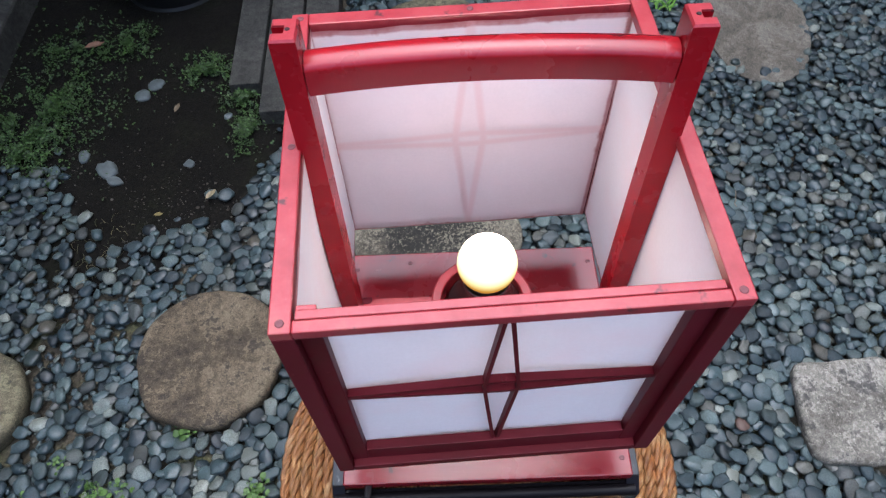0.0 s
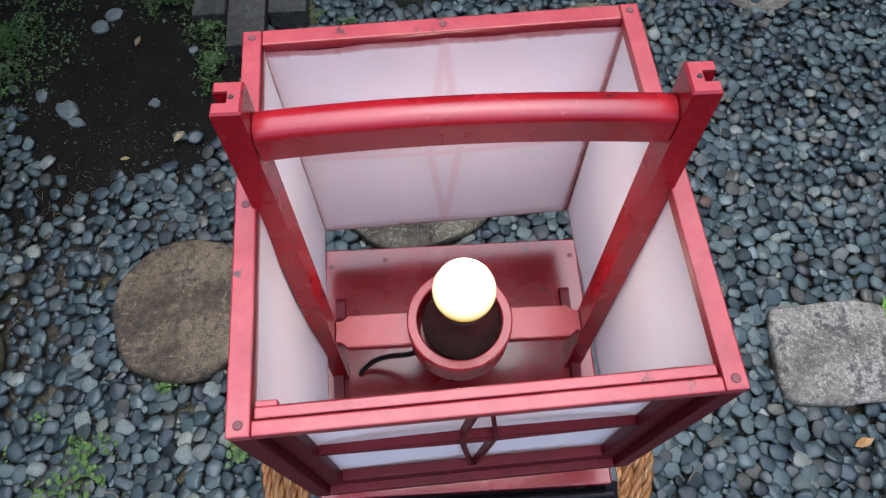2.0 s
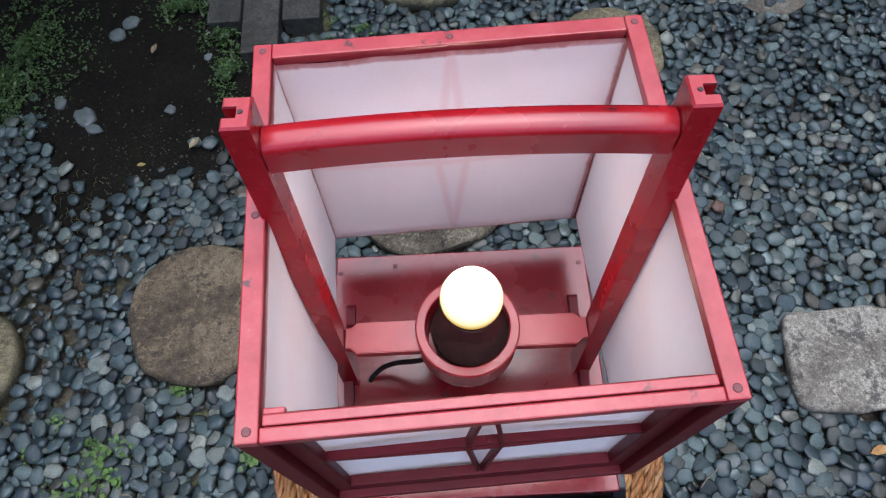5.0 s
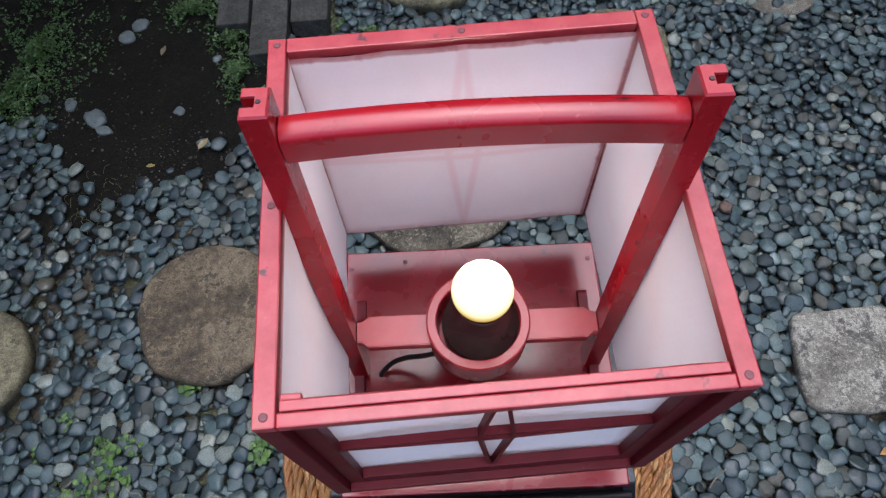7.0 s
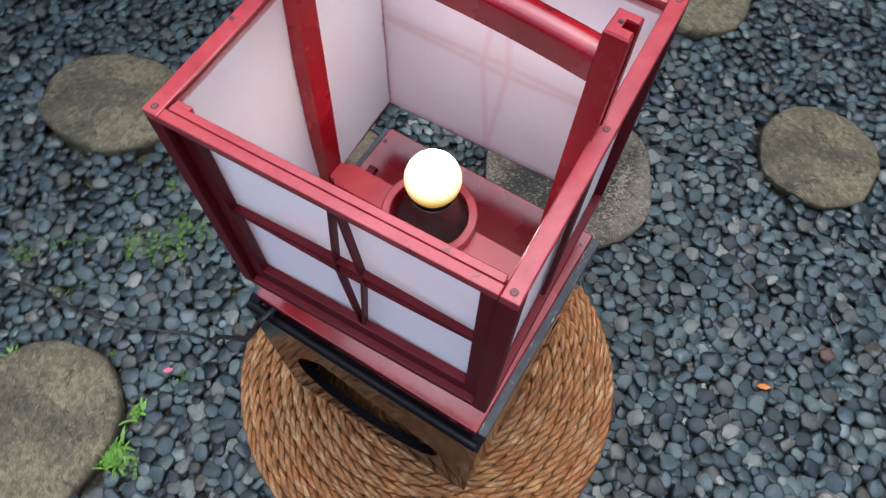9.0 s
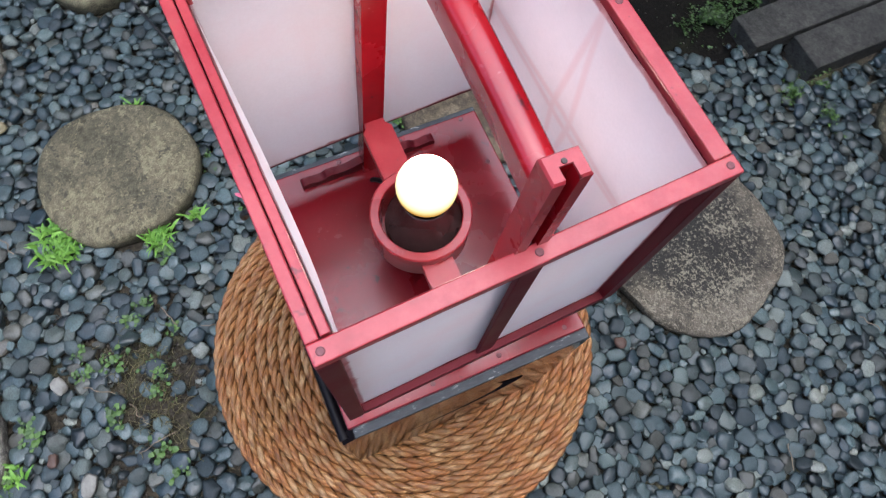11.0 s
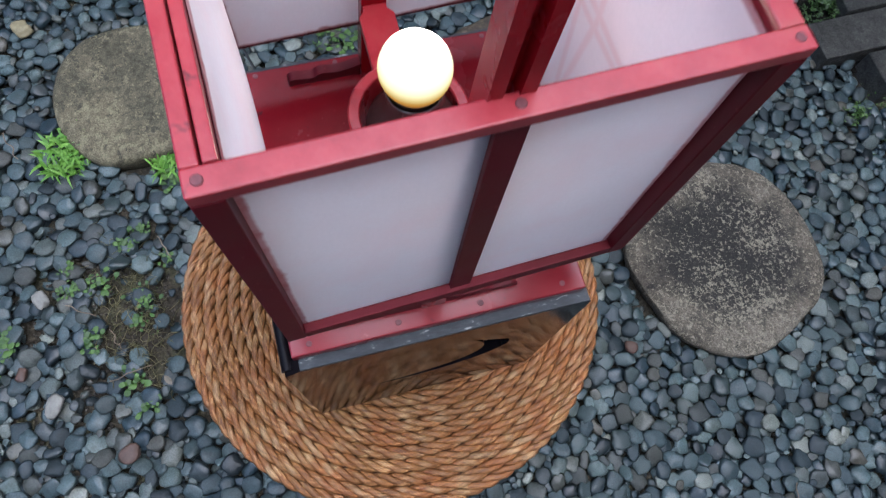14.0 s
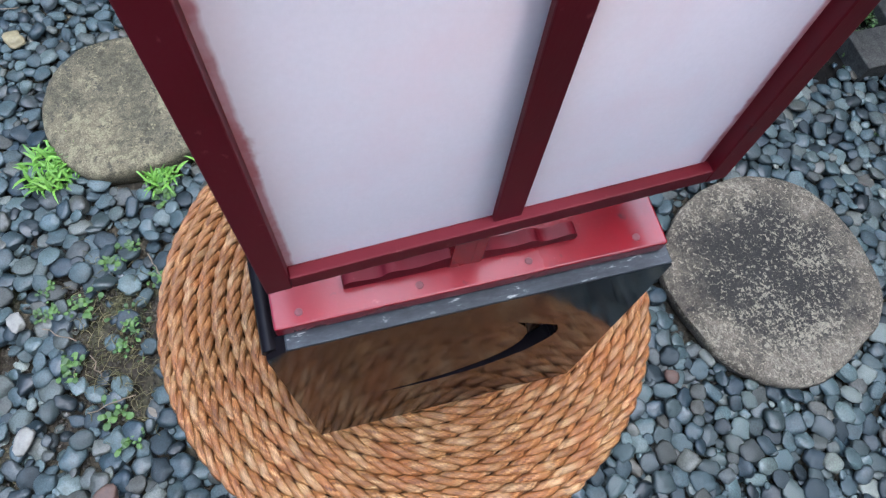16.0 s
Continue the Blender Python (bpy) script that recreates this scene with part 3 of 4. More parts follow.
def arched_bar(half, low, low_rise, high, rise, depth):
    """The handle: flat below and in front, with a shallow rounded top, bowed upwards in its middle."""
    half_shape = [(1.0, 0.0), (1.0, 0.74), (0.97, 0.80), (0.78, 0.90), (0.52, 0.96), (0.26, 0.99), (0.0, 1.0)]
    shape = half_shape + [(-v, t) for v, t in half_shape[-2::-1]]
    bm = bmesh.new()
    rings = []
    for k in range(33):
        x = -half + 2 * half * k / 32
        up = 1 - (x / half) ** 2
        lo, hi = low + low_rise * up, high + rise * up
        rings.append([bm.verts.new((x, v * depth, lo + t * (hi - lo))) for v, t in shape])
    for a, b in zip(rings, rings[1:]):
        for k in range(len(shape)):
            bm.faces.new((a[k], a[(k + 1) % len(shape)], b[(k + 1) % len(shape)], b[k]))
    bm.faces.new(rings[0][::-1])
    bm.faces.new(rings[-1])
    bmesh.ops.recalc_face_normals(bm, faces=bm.faces[:])
    return bm


LEAN = -2.46  # the posts lean slightly backwards
POST_Y = -0.0022


def post_axis(z):
    """How far back the leaning posts' middle is at a height z."""
    return POST_Y - (z - BOARD_Z - 0.0105) * math.tan(radians(LEAN))


def lantern_stand():
    ob = thing("lantern_stand", "red lacquered wooden lantern stand with arched carrying handle", "lantern stand", BASE @ pose(0, 0, BOARD_Z))
    t = 0.0105
    board = part("base_board", block(-0.1112, 0.1138, -0.1035, 0.1085, 0.0, t, 0.0012), RED, ob, "square red board")
    for x in (-0.107, 0.107):
        for y in (-0.090, -0.028, 0.031, 0.092):
            dowel(board, x, y, t)
    dowel(board, -0.058, 0.097, t)
    for x in (-0.1035, 0.1035):
        part("cleat", block(x - 0.005, x + 0.005, -0.098, 0.105, -0.0032, 0.0005, 0.0006), RED, ob)
    height = (1.1325 - BOARD_Z - t) / math.cos(radians(LEAN))
    for side in (-1, 1):
        post = part("post", grooved_post(side, height), UPRIGHT, ob, m=pose(side * 0.0952, POST_Y, t, LEAN))
        # the cap gets the paler red with sky sheen in its colour
        post.data.materials.append(FADED_SHEEN)
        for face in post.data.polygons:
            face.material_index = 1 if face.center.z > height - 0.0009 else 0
        part("screw", turned([(0, 0.0004), (0.0011, 0.0004), (0.0013, 0)], 10), METAL, post, m=pose(-side * 0.0018, 0, height))
        part("scrolled_foot", profile_plate([(u - 0.001 + POST_Y, 0.64 * v + t) for u, v in foot_profile()], side * 0.0965 - 0.0038, 0.0076), FRAME, ob, "wavy scrolled red foot", smooth=True)
    handle = part("handle", arched_bar(0.0885, 1.0990 - BOARD_Z, 0.006, 1.1183 - BOARD_Z, 0.005, 0.0075), HELD, ob, "arched red handle bar", m=pose(0, post_axis(1.108), 0), smooth=True)
    handle.data.set_sharp_from_angle(angle=radians(27))
    yc, zc = post_axis(0.88), 0.880 - BOARD_Z
    for side in (-1, 1):
        o = [(0.0300, -0.0118), (0.0800, -0.0118), (0.0845, -0.0080), (0.0885, -0.0078), (0.0885, 0.0078), (0.0845, 0.0080), (0.0800, 0.0118), (0.0300, 0.0118)]
        piece = solid([(side * u, v) for u, v in o], None, lambda u, v, d: (u, yc + v, zc - d), 0.0085)
        bmesh.ops.bevel(piece, geom=[e for e in piece.edges if len(e.link_faces) == 2 and e.calc_face_angle() > 0.5 and all(abs(v.co.z - zc) < 1e-6 for v in e.verts)], offset=0.0007, segments=2, affect="EDGES")
        part("cross_piece", piece, RUBBED, ob)
    z0, z1 = 0.857 - BOARD_Z, 0.889 - BOARD_Z
    part("lamp_cup", turned([(0.0, z0 + 0.004), (0.029, z0 + 0.004), (0.0305, z1 - 0.0008), (0.0313, z1), (0.0368, z1), (0.0379, z1 - 0.001), (0.0371, z0 + 0.002), (0.0355, z0), (0.0, z0)], 56, (0.0010, 0.0036)), RUBBED, ob, "round red wooden lamp cup", smooth=True)
    return ob


lantern_stand()


def light_bulb():
    ob = thing("light_bulb", "lit round frosted light bulb in a dark bakelite socket", "light bulb", BASE @ pose(0.0032, 0.0052, 0.861))
    socket = part("socket", turned([(0.0, 0.0), (0.0285, 0.0), (0.0292, 0.0165), (0.0286, 0.0195), (0.0262, 0.0225), (0.0215, 0.0330), (0.0184, 0.0425), (0.0176, 0.0500), (0.0172, 0.0575), (0.0164, 0.0580), (0.0150, 0.0400), (0.0, 0.0400)], 44), BAKELITE, ob, "dark brown glossy bakelite socket", smooth=True)
    part("collar", turned([(0.0143, 0.050), (0.0150, 0.0505), (0.0152, 0.060), (0.0146, 0.0612), (0.0138, 0.060)], 40), METAL, socket, "thin metal collar under the globe", smooth=True)
    prof = [(0.0125, 0.0440), (0.0136, 0.0570)]
    r, c = 0.0209, 0.0770
    prof += [(r * math.sin(radians(a)), c - r * math.cos(radians(a))) for a in range(50, 181, 10)]
    prof[-1] = (0.0, c + r)
    part("globe", turned(prof, 40), BULB, ob, "glowing white glass globe", smooth=True)
    return ob


light_bulb()


# ---- the shade: a square red frame with paper panes, open above and below ----
SHADE_Z, SHADE_H, S = 0.846, 0.218, 0.110


def sheet_pane(half, z0, z1, bulge, name="paper_pane"):
    """A sheet of paper in the x-z plane, slightly slack, with real thickness."""
    bm = bmesh.new()
    nx, nz = 14, 14
    uv = bm.loops.layers.uv.new("UVMap")
    where = {}
    for k in range(nx + 1):
        for j in range(nz + 1):
            u, v = k / nx, j / nz
            slack = bulge * (math.sin(math.pi * u) * math.sin(math.pi * v)) ** (0.7 if bulge > 0 else 1.2) + 0.0006 * noise.noise(Vector((u * 4, v * 4, half * 90)))
            torn = 0.0014 * noise.noise(Vector((u * 9, bulge * 900, 2))) if j == nz else 0
            where[k, j] = bm.verts.new((-half + 2 * half * u, slack, z0 + (z1 - z0) * v + torn))
    for k in range(nx):
        for j in range(nz):
            f = bm.faces.new((where[k, j], where[k + 1, j], where[k + 1, j + 1], where[k, j + 1]))
            for loop, (a, b) in zip(f.loops, ((k, j), (k + 1, j), (k + 1, j + 1), (k, j + 1))):
                loop[uv].uv = (a / nx, b / nz)
    return bm


def strip(a, b, wide, deep):
    """A lattice slat in the x-z plane from a to b."""
    a, b = Vector((a[0], 0, a[1])), Vector((b[0], 0, b[1]))
    way = (b - a).normalized()
    n = Vector((-way.z, 0, way.x)) * wide / 2
    d = Vector((0, deep, 0))
    bm = bmesh.new()
    vs = [bm.verts.new(p) for p in (a - n, b - n, b + n, a + n, a - n + d, b - n + d, b + n + d, a + n + d)]
    for q in ((0, 1, 2, 3), (7, 6, 5, 4), (0, 4, 5, 1), (1, 5, 6, 2), (2, 6, 7, 3), (3, 7, 4, 0)):
        bm.faces.new([vs[k] for k in q])
    bmesh.ops.recalc_face_normals(bm, faces=bm.faces[:])
    return bm


def lattice_face(ob, name, label, m, bulge, sheet_mat, half, rim):
    """A face with the four-pointed lattice: a tall lozenge crossed by a long flat one. rim: heights of its rails' inner edges and the stiles' inner edge."""
    h0, h1, xs = rim
    low = 0.0100 if bulge > 0.002 else 0.0010
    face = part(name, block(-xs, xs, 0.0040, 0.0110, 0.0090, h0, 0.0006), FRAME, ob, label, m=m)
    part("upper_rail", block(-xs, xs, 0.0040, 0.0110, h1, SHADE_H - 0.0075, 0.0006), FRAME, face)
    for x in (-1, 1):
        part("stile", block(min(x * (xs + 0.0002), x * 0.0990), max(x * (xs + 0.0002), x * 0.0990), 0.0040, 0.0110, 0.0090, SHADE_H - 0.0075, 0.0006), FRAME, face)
    part("pane", sheet_pane(half, low, SHADE_H - 0.0045, bulge), sheet_mat, face, "white translucent paper", m=pose(0, 0.0116, 0))
    mid, w = 0.1173, 0.0022
    for side in (-1, 1):
        for end in (h0, h1):
            part("slat", strip((0.0016 * side, end), (0.0100 * side, mid), w, 0.0052), FRAME, face, m=pose(0, 0.0058, 0))
        for vert in (-1, 1):
            part("slat", strip((xs * side, mid + 0.0012 * vert), (0.0, mid + 0.0068 * vert), 0.0026, 0.0050), FRAME, face, m=pose(0, 0.0060, 0))
    return face


def shade():
    ob = thing("paper_lantern", "square red lacquered lantern with white paper panes, open at the top", "lantern", pose(0, 0.0045, SHADE_Z, 0, 0, 0.85))
    H = SHADE_H
    # posts and rails: side rails run through, front and back rails butt against them
    for x in (-1, 1):
        for y in (-1, 1):
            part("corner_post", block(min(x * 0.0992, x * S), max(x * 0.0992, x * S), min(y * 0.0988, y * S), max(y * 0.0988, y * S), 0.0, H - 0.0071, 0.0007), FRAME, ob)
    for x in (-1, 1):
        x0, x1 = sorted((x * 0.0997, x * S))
        rail = part("top_rail", block(x0, x1, -S, S, H - 0.0070, H, 0.0008), FADED_SHEEN, ob)
        for y in (-0.105, 0.0, 0.105):
            dowel(rail, x * 0.1047, y, H)
        out, bow, slant = (0.0988, -0.0038, 0.0) if x < 0 else (0.1030, 0.0, -0.40)
        b0, b1 = sorted((x * (out + 0.0008), x * S))
        part("bottom_rail", block(b0, b1, -0.0987, 0.0987, 0.0005, 0.0110 if x > 0 else 0.0085, 0.0008), FRAME, ob)
        a, b = sorted((x * (0.1034 if x < 0 else 0.1040), x * 0.1075))
        part("mullion", block(a, b, -0.0080, 0.0050, 0.0086, H - 0.0071, 0.0006), FRAME, ob, "upright bar in the middle of a side")
        part("pane", sheet_pane(0.0986, 0.0045, H - 0.0022, bow), PAPER, ob, "white translucent paper", m=pose(x * out, 0, 0, 0, slant, 0) @ pose(0, 0, 0, 0, 0, 90 * x))
    for y in (-1, 1):
        y0, y1 = sorted((y * (0.1035 if y < 0 else 0.0997), y * S))
        rail = part("top_rail", block(-0.0995, 0.0995, y0, y1, H - 0.0070, H - 0.0002, 0.0008), FADED_SHEEN, ob)
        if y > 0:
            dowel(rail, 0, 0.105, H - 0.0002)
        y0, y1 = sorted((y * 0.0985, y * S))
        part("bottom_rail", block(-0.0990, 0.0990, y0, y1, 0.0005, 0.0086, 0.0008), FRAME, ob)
    lattice_face(ob, "front_panel", "sliding lattice panel", pose(0, -0.1085, 0), 0.006, PAPER, 0.0968, (0.027, SHADE_H - 0.0165, 0.0880))
    lattice_face(ob, "back_panel", "lattice panel", pose(0, 0.1095, 0, 0, 0, 180), 0.0008, LATTICE_SHADED, 0.1015, (0.0120, SHADE_H - 0.0110, 0.0960))
    part("door_strip", block(-0.0985, 0.0985, -0.1027, -0.0978, H - 0.0072, H - 0.0012, 0.0006), FADED_SHEEN, ob, "loose inner strip of the front rail")
    part("door_strip_end", block(-0.0985, -0.0890, -0.0977, -0.0948, H - 0.0072, H - 0.0022, 0.0006), FADED_SHEEN, ob)
    return ob


shade()

# ---- cables ----
cable = [(-0.094, -0.100, 0.7880), (-0.099, -0.121, 0.7865), (-0.13, -0.127, 0.712), (-0.17, -0.122, 0.640), (-0.222, -0.117, 0.553), (-0.265, -0.104, 0.455), (-0.315, -0.100, 0.36), (-0.375, -0.092, 0.22), (-0.435, -0.075, 0.07), (-0.515, -0.075, 0.020), (-0.60, -0.112, 0.022), (-0.668, -0.134, 0.022), (-0.77, -0.156, 0.022), (-0.908, -0.172, 0.022), (-1.085, -0.222, 0.022), (-1.30, -0.27, 0.022), (-1.7, -0.3, 0.02)]
tagged(new("power_cable", mesh_of("power_cable", tube(smooth_line(cable), 0.0029), RUBBER, True)), "thin black power cable trailing over pebbles", "cable")
lead = [(-0.022, -0.012, 0.862), (-0.032, -0.010, 0.850), (-0.044, -0.0055, 0.832), (-0.056, -0.002, 0.820), (-0.068, -0.002, 0.810), (-0.077, -0.006, 0.801), (-0.080, -0.008, 0.7955)]
tagged(new("lamp_lead", mesh_of("lamp_lead", tube(smooth_line(lead), 0.0021), RUBBER, True)), "short black lead from the lamp cup", "cable")


# ---- stepping stones and slabs ----
def round_stone(name, label, x, y, rx, ry, turn, mat, top, square=0.0, seed=0, group="stepping stones"):
    """A flat-topped stone with an uneven outline and worn shoulders, sunk in the pebbles."""
    rnd = Vector((seed * 7.3, seed * 3.1, seed))
    bm = bmesh.new()
    n = 72
    prof = [(0.0, 1.0), (0.3, 1.0), (0.6, 0.99), (0.8, 0.975), (0.9, 0.94), (0.96, 0.86), (0.99, 0.7), (1.0, 0.4), (0.98, -0.2), (0.95, -0.6)]
    rings = []
    for s, h in prof:
        ring = []
        for k in range(n if s > 0 else 1):
            a = 2 * math.pi * k / n
            c, d = math.cos(a), math.sin(a)
            e = 2 + square
            sq = (abs(c) ** e + abs(d) ** e) ** (-1 / e)
            out = sq * (1 + (0.10 if square > 2 else 0.07) * noise.noise(Vector((c * 1.3, d * 1.3, 0)) + rnd) + 0.025 * noise.noise(Vector((c * 4, d * 4, 5)) + rnd))
            px, py = c * rx * out * s, d * ry * out * s
            z = top * h + (0.006 * noise.noise(Vector((px * 9, py * 9, 2)) + rnd) + 0.002 * noise.noise(Vector((px * 40, py * 40, 2)) + rnd)) * (h > 0.3)
            ring.append(bm.verts.new((px, py, z)))
        rings.append(ring)
    for a, b in zip(rings, rings[1:]):
        for k in range(n):
            q = [a[k % len(a)], a[(k + 1) % len(a)], b[(k + 1) % len(b)], b[k % len(b)]]
            q = [v for j, v in enumerate(q) if v not in q[:j]]
            bm.faces.new(q)
    bmesh.ops.recalc_face_normals(bm, faces=bm.faces[:])
    ob = new(name, mesh_of(name, bm, mat, True))
    ob.matrix_basis = pose(x, y, 0, 0, 0, turn)
    return tagged(ob, label, "stone", group)


STONES = [
    (-0.52, 0.385, 0.152, 0.157, 0, STONE_BROWN, 0.034, 0.1, 1, "round brown stepping stone set in pebbles"),
    (-0.028, 0.678, 0.196, 0.196, 20, STONE_DARK, 0.028, 0.2, 2, "round speckled dark grey stepping stone"),
    (0.80, 0.183, 0.125, 0.107, -4, STONE_PALE, 0.026, 7.0, 3, "squarish pale stepping stone with dark lichen"),
    (-1.065, 0.290, 0.172, 0.142, 15, STONE_OLIVE, 0.036, 0.2, 4, "oval brown stepping stone set in pebbles"),
    (-0.66, -0.370, 0.160, 0.162, 0, STONE_OLIVE, 0.036, 0.2, 5, "round mossy stepping stone with grass beside it"),
    (0.46, 1.030, 0.142, 0.140, 0, STONE_OLIVE, 0.022, 0.2, 6, "small round brown stepping stone"),
    (0.95, 1.370, 0.150, 0.250, -8, STONE_TAN, 0.010, 0.3, 7, "large flat tan stepping stone"),
    (-1.10, -0.650, 0.125, 0.120, 8, STONE_PALE, 0.032, 3.0, 8, "squarish pale stepping stone"),
    (-0.26, -0.845, 0.145, 0.140, 0, STONE_PALE, 0.032, 0.8, 9, "pale round stepping stone"),
    (0.0, 1.380, 0.165, 0.160, 0, STONE_OLIVE, 0.034, 0.3, 10, "round brown stepping stone by the planks"),
    (-1.23, -0.27, 0.135, 0.125, 0, STONE_OLIVE, 0.034, 0.3, 11, "round brown stepping stone beside the cable"),
]
for x, y, rx, ry, turn, mat, top, square, seed, label in STONES:
    round_stone("stepping_stone", label, x, y, rx, ry, turn, mat, top, square, seed)

for x0, x1, y0, y1 in ((-0.568, -0.484, 1.185, 2.3), (-0.476, -0.381, 1.075, 2.3), (-0.373, -0.275, 1.178, 2.3)):
    bm = block(x0, x1, y0, y1, -0.03, 0.042, 0.003)
    tagged(new("stone_plank", mesh_of("stone_plank", bm, SLAB)), "long narrow dark grey stone plank", "paving plank", "row of stone planks")
bm = block(-1.75, -1.24, 1.25, 2.6, -0.05, 0.08, 0.01)
tagged(new("stone_slab", mesh_of("stone_slab", bm, SLAB)), "large grey stone slab beside damp soil", "slab")
pot = turned([(0.0, 0.0), (0.15, 0.0), (0.165, 0.012), (0.155, 0.03), (0.17, 0.08), (0.20, 0.16), (0.205, 0.2), (0.19, 0.2), (0.18, 0.16), (0.0, 0.14)], 48)
ob = new("garden_pot", mesh_of("garden_pot", pot, POT, True))
ob.matrix_basis = pose(-0.81, 1.735, -0.025)
tagged(ob, "dark round stoneware pot on damp soil", "pot")


# ---- plants ----
def clover(x, y, rx, ry, count, seed, label="patch of small green creeping leaves", size=0.0048, z=0.0, high=0.03, mat=LEAF):
    """Small round leaves on unseen stalks, gathered in loose drifts with an uneven rim."""
    rnd = random.Random(seed)
    verts, faces = [], []
    for _ in range(count):
        a, r = rnd.uniform(0, 2 * math.pi), abs(rnd.gauss(0, 0.55))
        px, py = x + rx * r * math.cos(a), y + ry * r * math.sin(a)
        if noise.noise(Vector((px * 22, py * 22, seed * 0.1))) + 0.5 * noise.noise(Vector((px * 60, py * 60, 3))) < rnd.uniform(-0.35, 0.35):
            continue
        pz = z + rnd.uniform(0.003, high) * max(0.25, 1.1 - r * 0.7)
        tilt = Euler((rnd.gauss(0, 0.4), rnd.gauss(0, 0.4), rnd.uniform(0, 6.28))).to_matrix()
        s = size * rnd.uniform(0.5, 1.4)
        for lobe in range(rnd.choice((1, 1, 2, 3))):
            b = len(verts)
            spin = Euler((0, 0, 2.09 * lobe)).to_matrix()
            for u, v, w in ((0.1, 0, 0), (0.5, 0.62, 0.10), (1.15, 0.6, 0.06), (1.5, 0.0, -0.05), (1.15, -0.6, 0.06), (0.5, -0.62, 0.10)):
                q = tilt @ (spin @ Vector((u * s, v * s, w * s)))
                verts.append((px + q.x, py + q.y, pz + q.z))
            faces += [(b, b + 1, b + 2, b + 3), (b, b + 3, b + 4, b + 5)]
    me = bpy.data.meshes.new("clover_patch")
    me.from_pydata(verts, [], faces)
    me.materials.append(mat)
    return tagged(new("clover_patch", me), label, "weed", "weeds among the pebbles", "stuff")


def tuft(x, y, r, count, seed, length=0.05, label="tuft of bright green grass beside a stone"):
    rnd = random.Random(seed)
    verts, faces = [], []
    for _ in range(count):
        a, d = rnd.uniform(0, 6.28), r * math.sqrt(rnd.random())
        px, py = x + d * math.cos(a), y + d * math.sin(a)
        out, n = rnd.uniform(0, 6.28), 4
        ln, w = length * rnd.uniform(0.5, 1.15), rnd.uniform(0.0022, 0.0044)
        c, s = math.cos(out), math.sin(out)
        lean = rnd.uniform(0.5, 1.4)
        b = len(verts)
        for k in range(n + 1):
            t = k / n
            reach, z = ln * lean * t * 0.75, 0.005 + ln * (t - 0.55 * lean * t * t)
            half = w * (1 - t) ** 0.6 * (0.5 + 1.6 * t * (1 - t) + 0.3)
            verts += [(px + c * reach - s * half, py + s * reach + c * half, z), (px + c * reach + s * half, py + s * reach - c * half, z)]
        faces += [(b + 2 * k, b + 2 * k + 1, b + 2 * k + 3, b + 2 * k + 2) for k in range(n)]
    me = bpy.data.meshes.new("grass_tuft")
    me.from_pydata(verts, [], faces)
    me.materials.append(GRASS)
    return tagged(new("grass_tuft", me), label, "grass", "grass tufts")


for k, (x, y, r, n) in enumerate(((-0.555, -0.520, 0.045, 190), (-0.585, -0.490, 0.03, 90), (-0.495, -0.340, 0.025, 90), (-0.80, -0.295, 0.015, 26), (0.925, 0.255, 0.02, 40), (0.70, 1.47, 0.03, 50), (-0.15, -0.71, 0.02, 22), (-0.51, -0.255, 0.015, 22))):
    tuft(x, y, r, n, 20 + k, 0.043 if n > 50 else 0.032)
for k, (x, y, rx, ry, n) in enumerate((
    (-0.20, -0.41, 0.05, 0.03, 18), (-0.90, -0.05, 0.10, 0.07, 120), (-0.72, 0.02, 0.08, 0.05, 90),
    (-1.06, 1.16, 0.16, 0.20, 900), (-1.10, 1.00, 0.10, 0.10, 520), (-1.12, 1.10, 0.10, 0.10, 400), (-1.05, 1.42, 0.14, 0.12, 420), (-0.90, 1.42, 0.10, 0.08, 120), (-0.64, 1.29, 0.075, 0.06, 420), (-0.54, 1.17, 0.05, 0.05, 260), (-0.51, 1.05, 0.05, 0.07, 280), (-0.88, 1.44, 0.06, 0.06, 210),
    (-0.26, 1.20, 0.05, 0.05, 160), (-0.25, 1.11, 0.05, 0.05, 170), (-0.16, 1.16, 0.06, 0.04, 130), (-0.55, 0.235, 0.02, 0.015, 26), (-0.40, 0.105, 0.03, 0.03, 60), (-0.68, 0.08, 0.045, 0.04, 70), (-0.72, 0.13, 0.05, 0.03, 50),
    (-0.885, -0.03, 0.05, 0.03, 60), (-0.79, -0.11, 0.05, 0.03, 60), (-0.70, 0.10, 0.06, 0.05, 70), (-0.49, -0.15, 0.03, 0.02, 50), (-0.78, 0.03, 0.05, 0.04, 50),
    (-0.285, -0.50, 0.03, 0.03, 14), (-0.135, -0.72, 0.04, 0.03, 50), (-0.82, -0.15, 0.06, 0.04, 90), (-0.95, -0.12, 0.06, 0.05, 90), (-0.62, -0.19, 0.04, 0.02, 40),
)):
    clover(x, y, rx * (1.25 if n > 200 else 1), ry * (1.25 if n > 200 else 1), int(n * (5.0 if n > 200 else 1.3)), 50 + k, high=0.03 if n > 200 else 0.02, size=0.0036 if n > 200 else 0.0030, mat=LEAF if n > 200 else SPROUT)


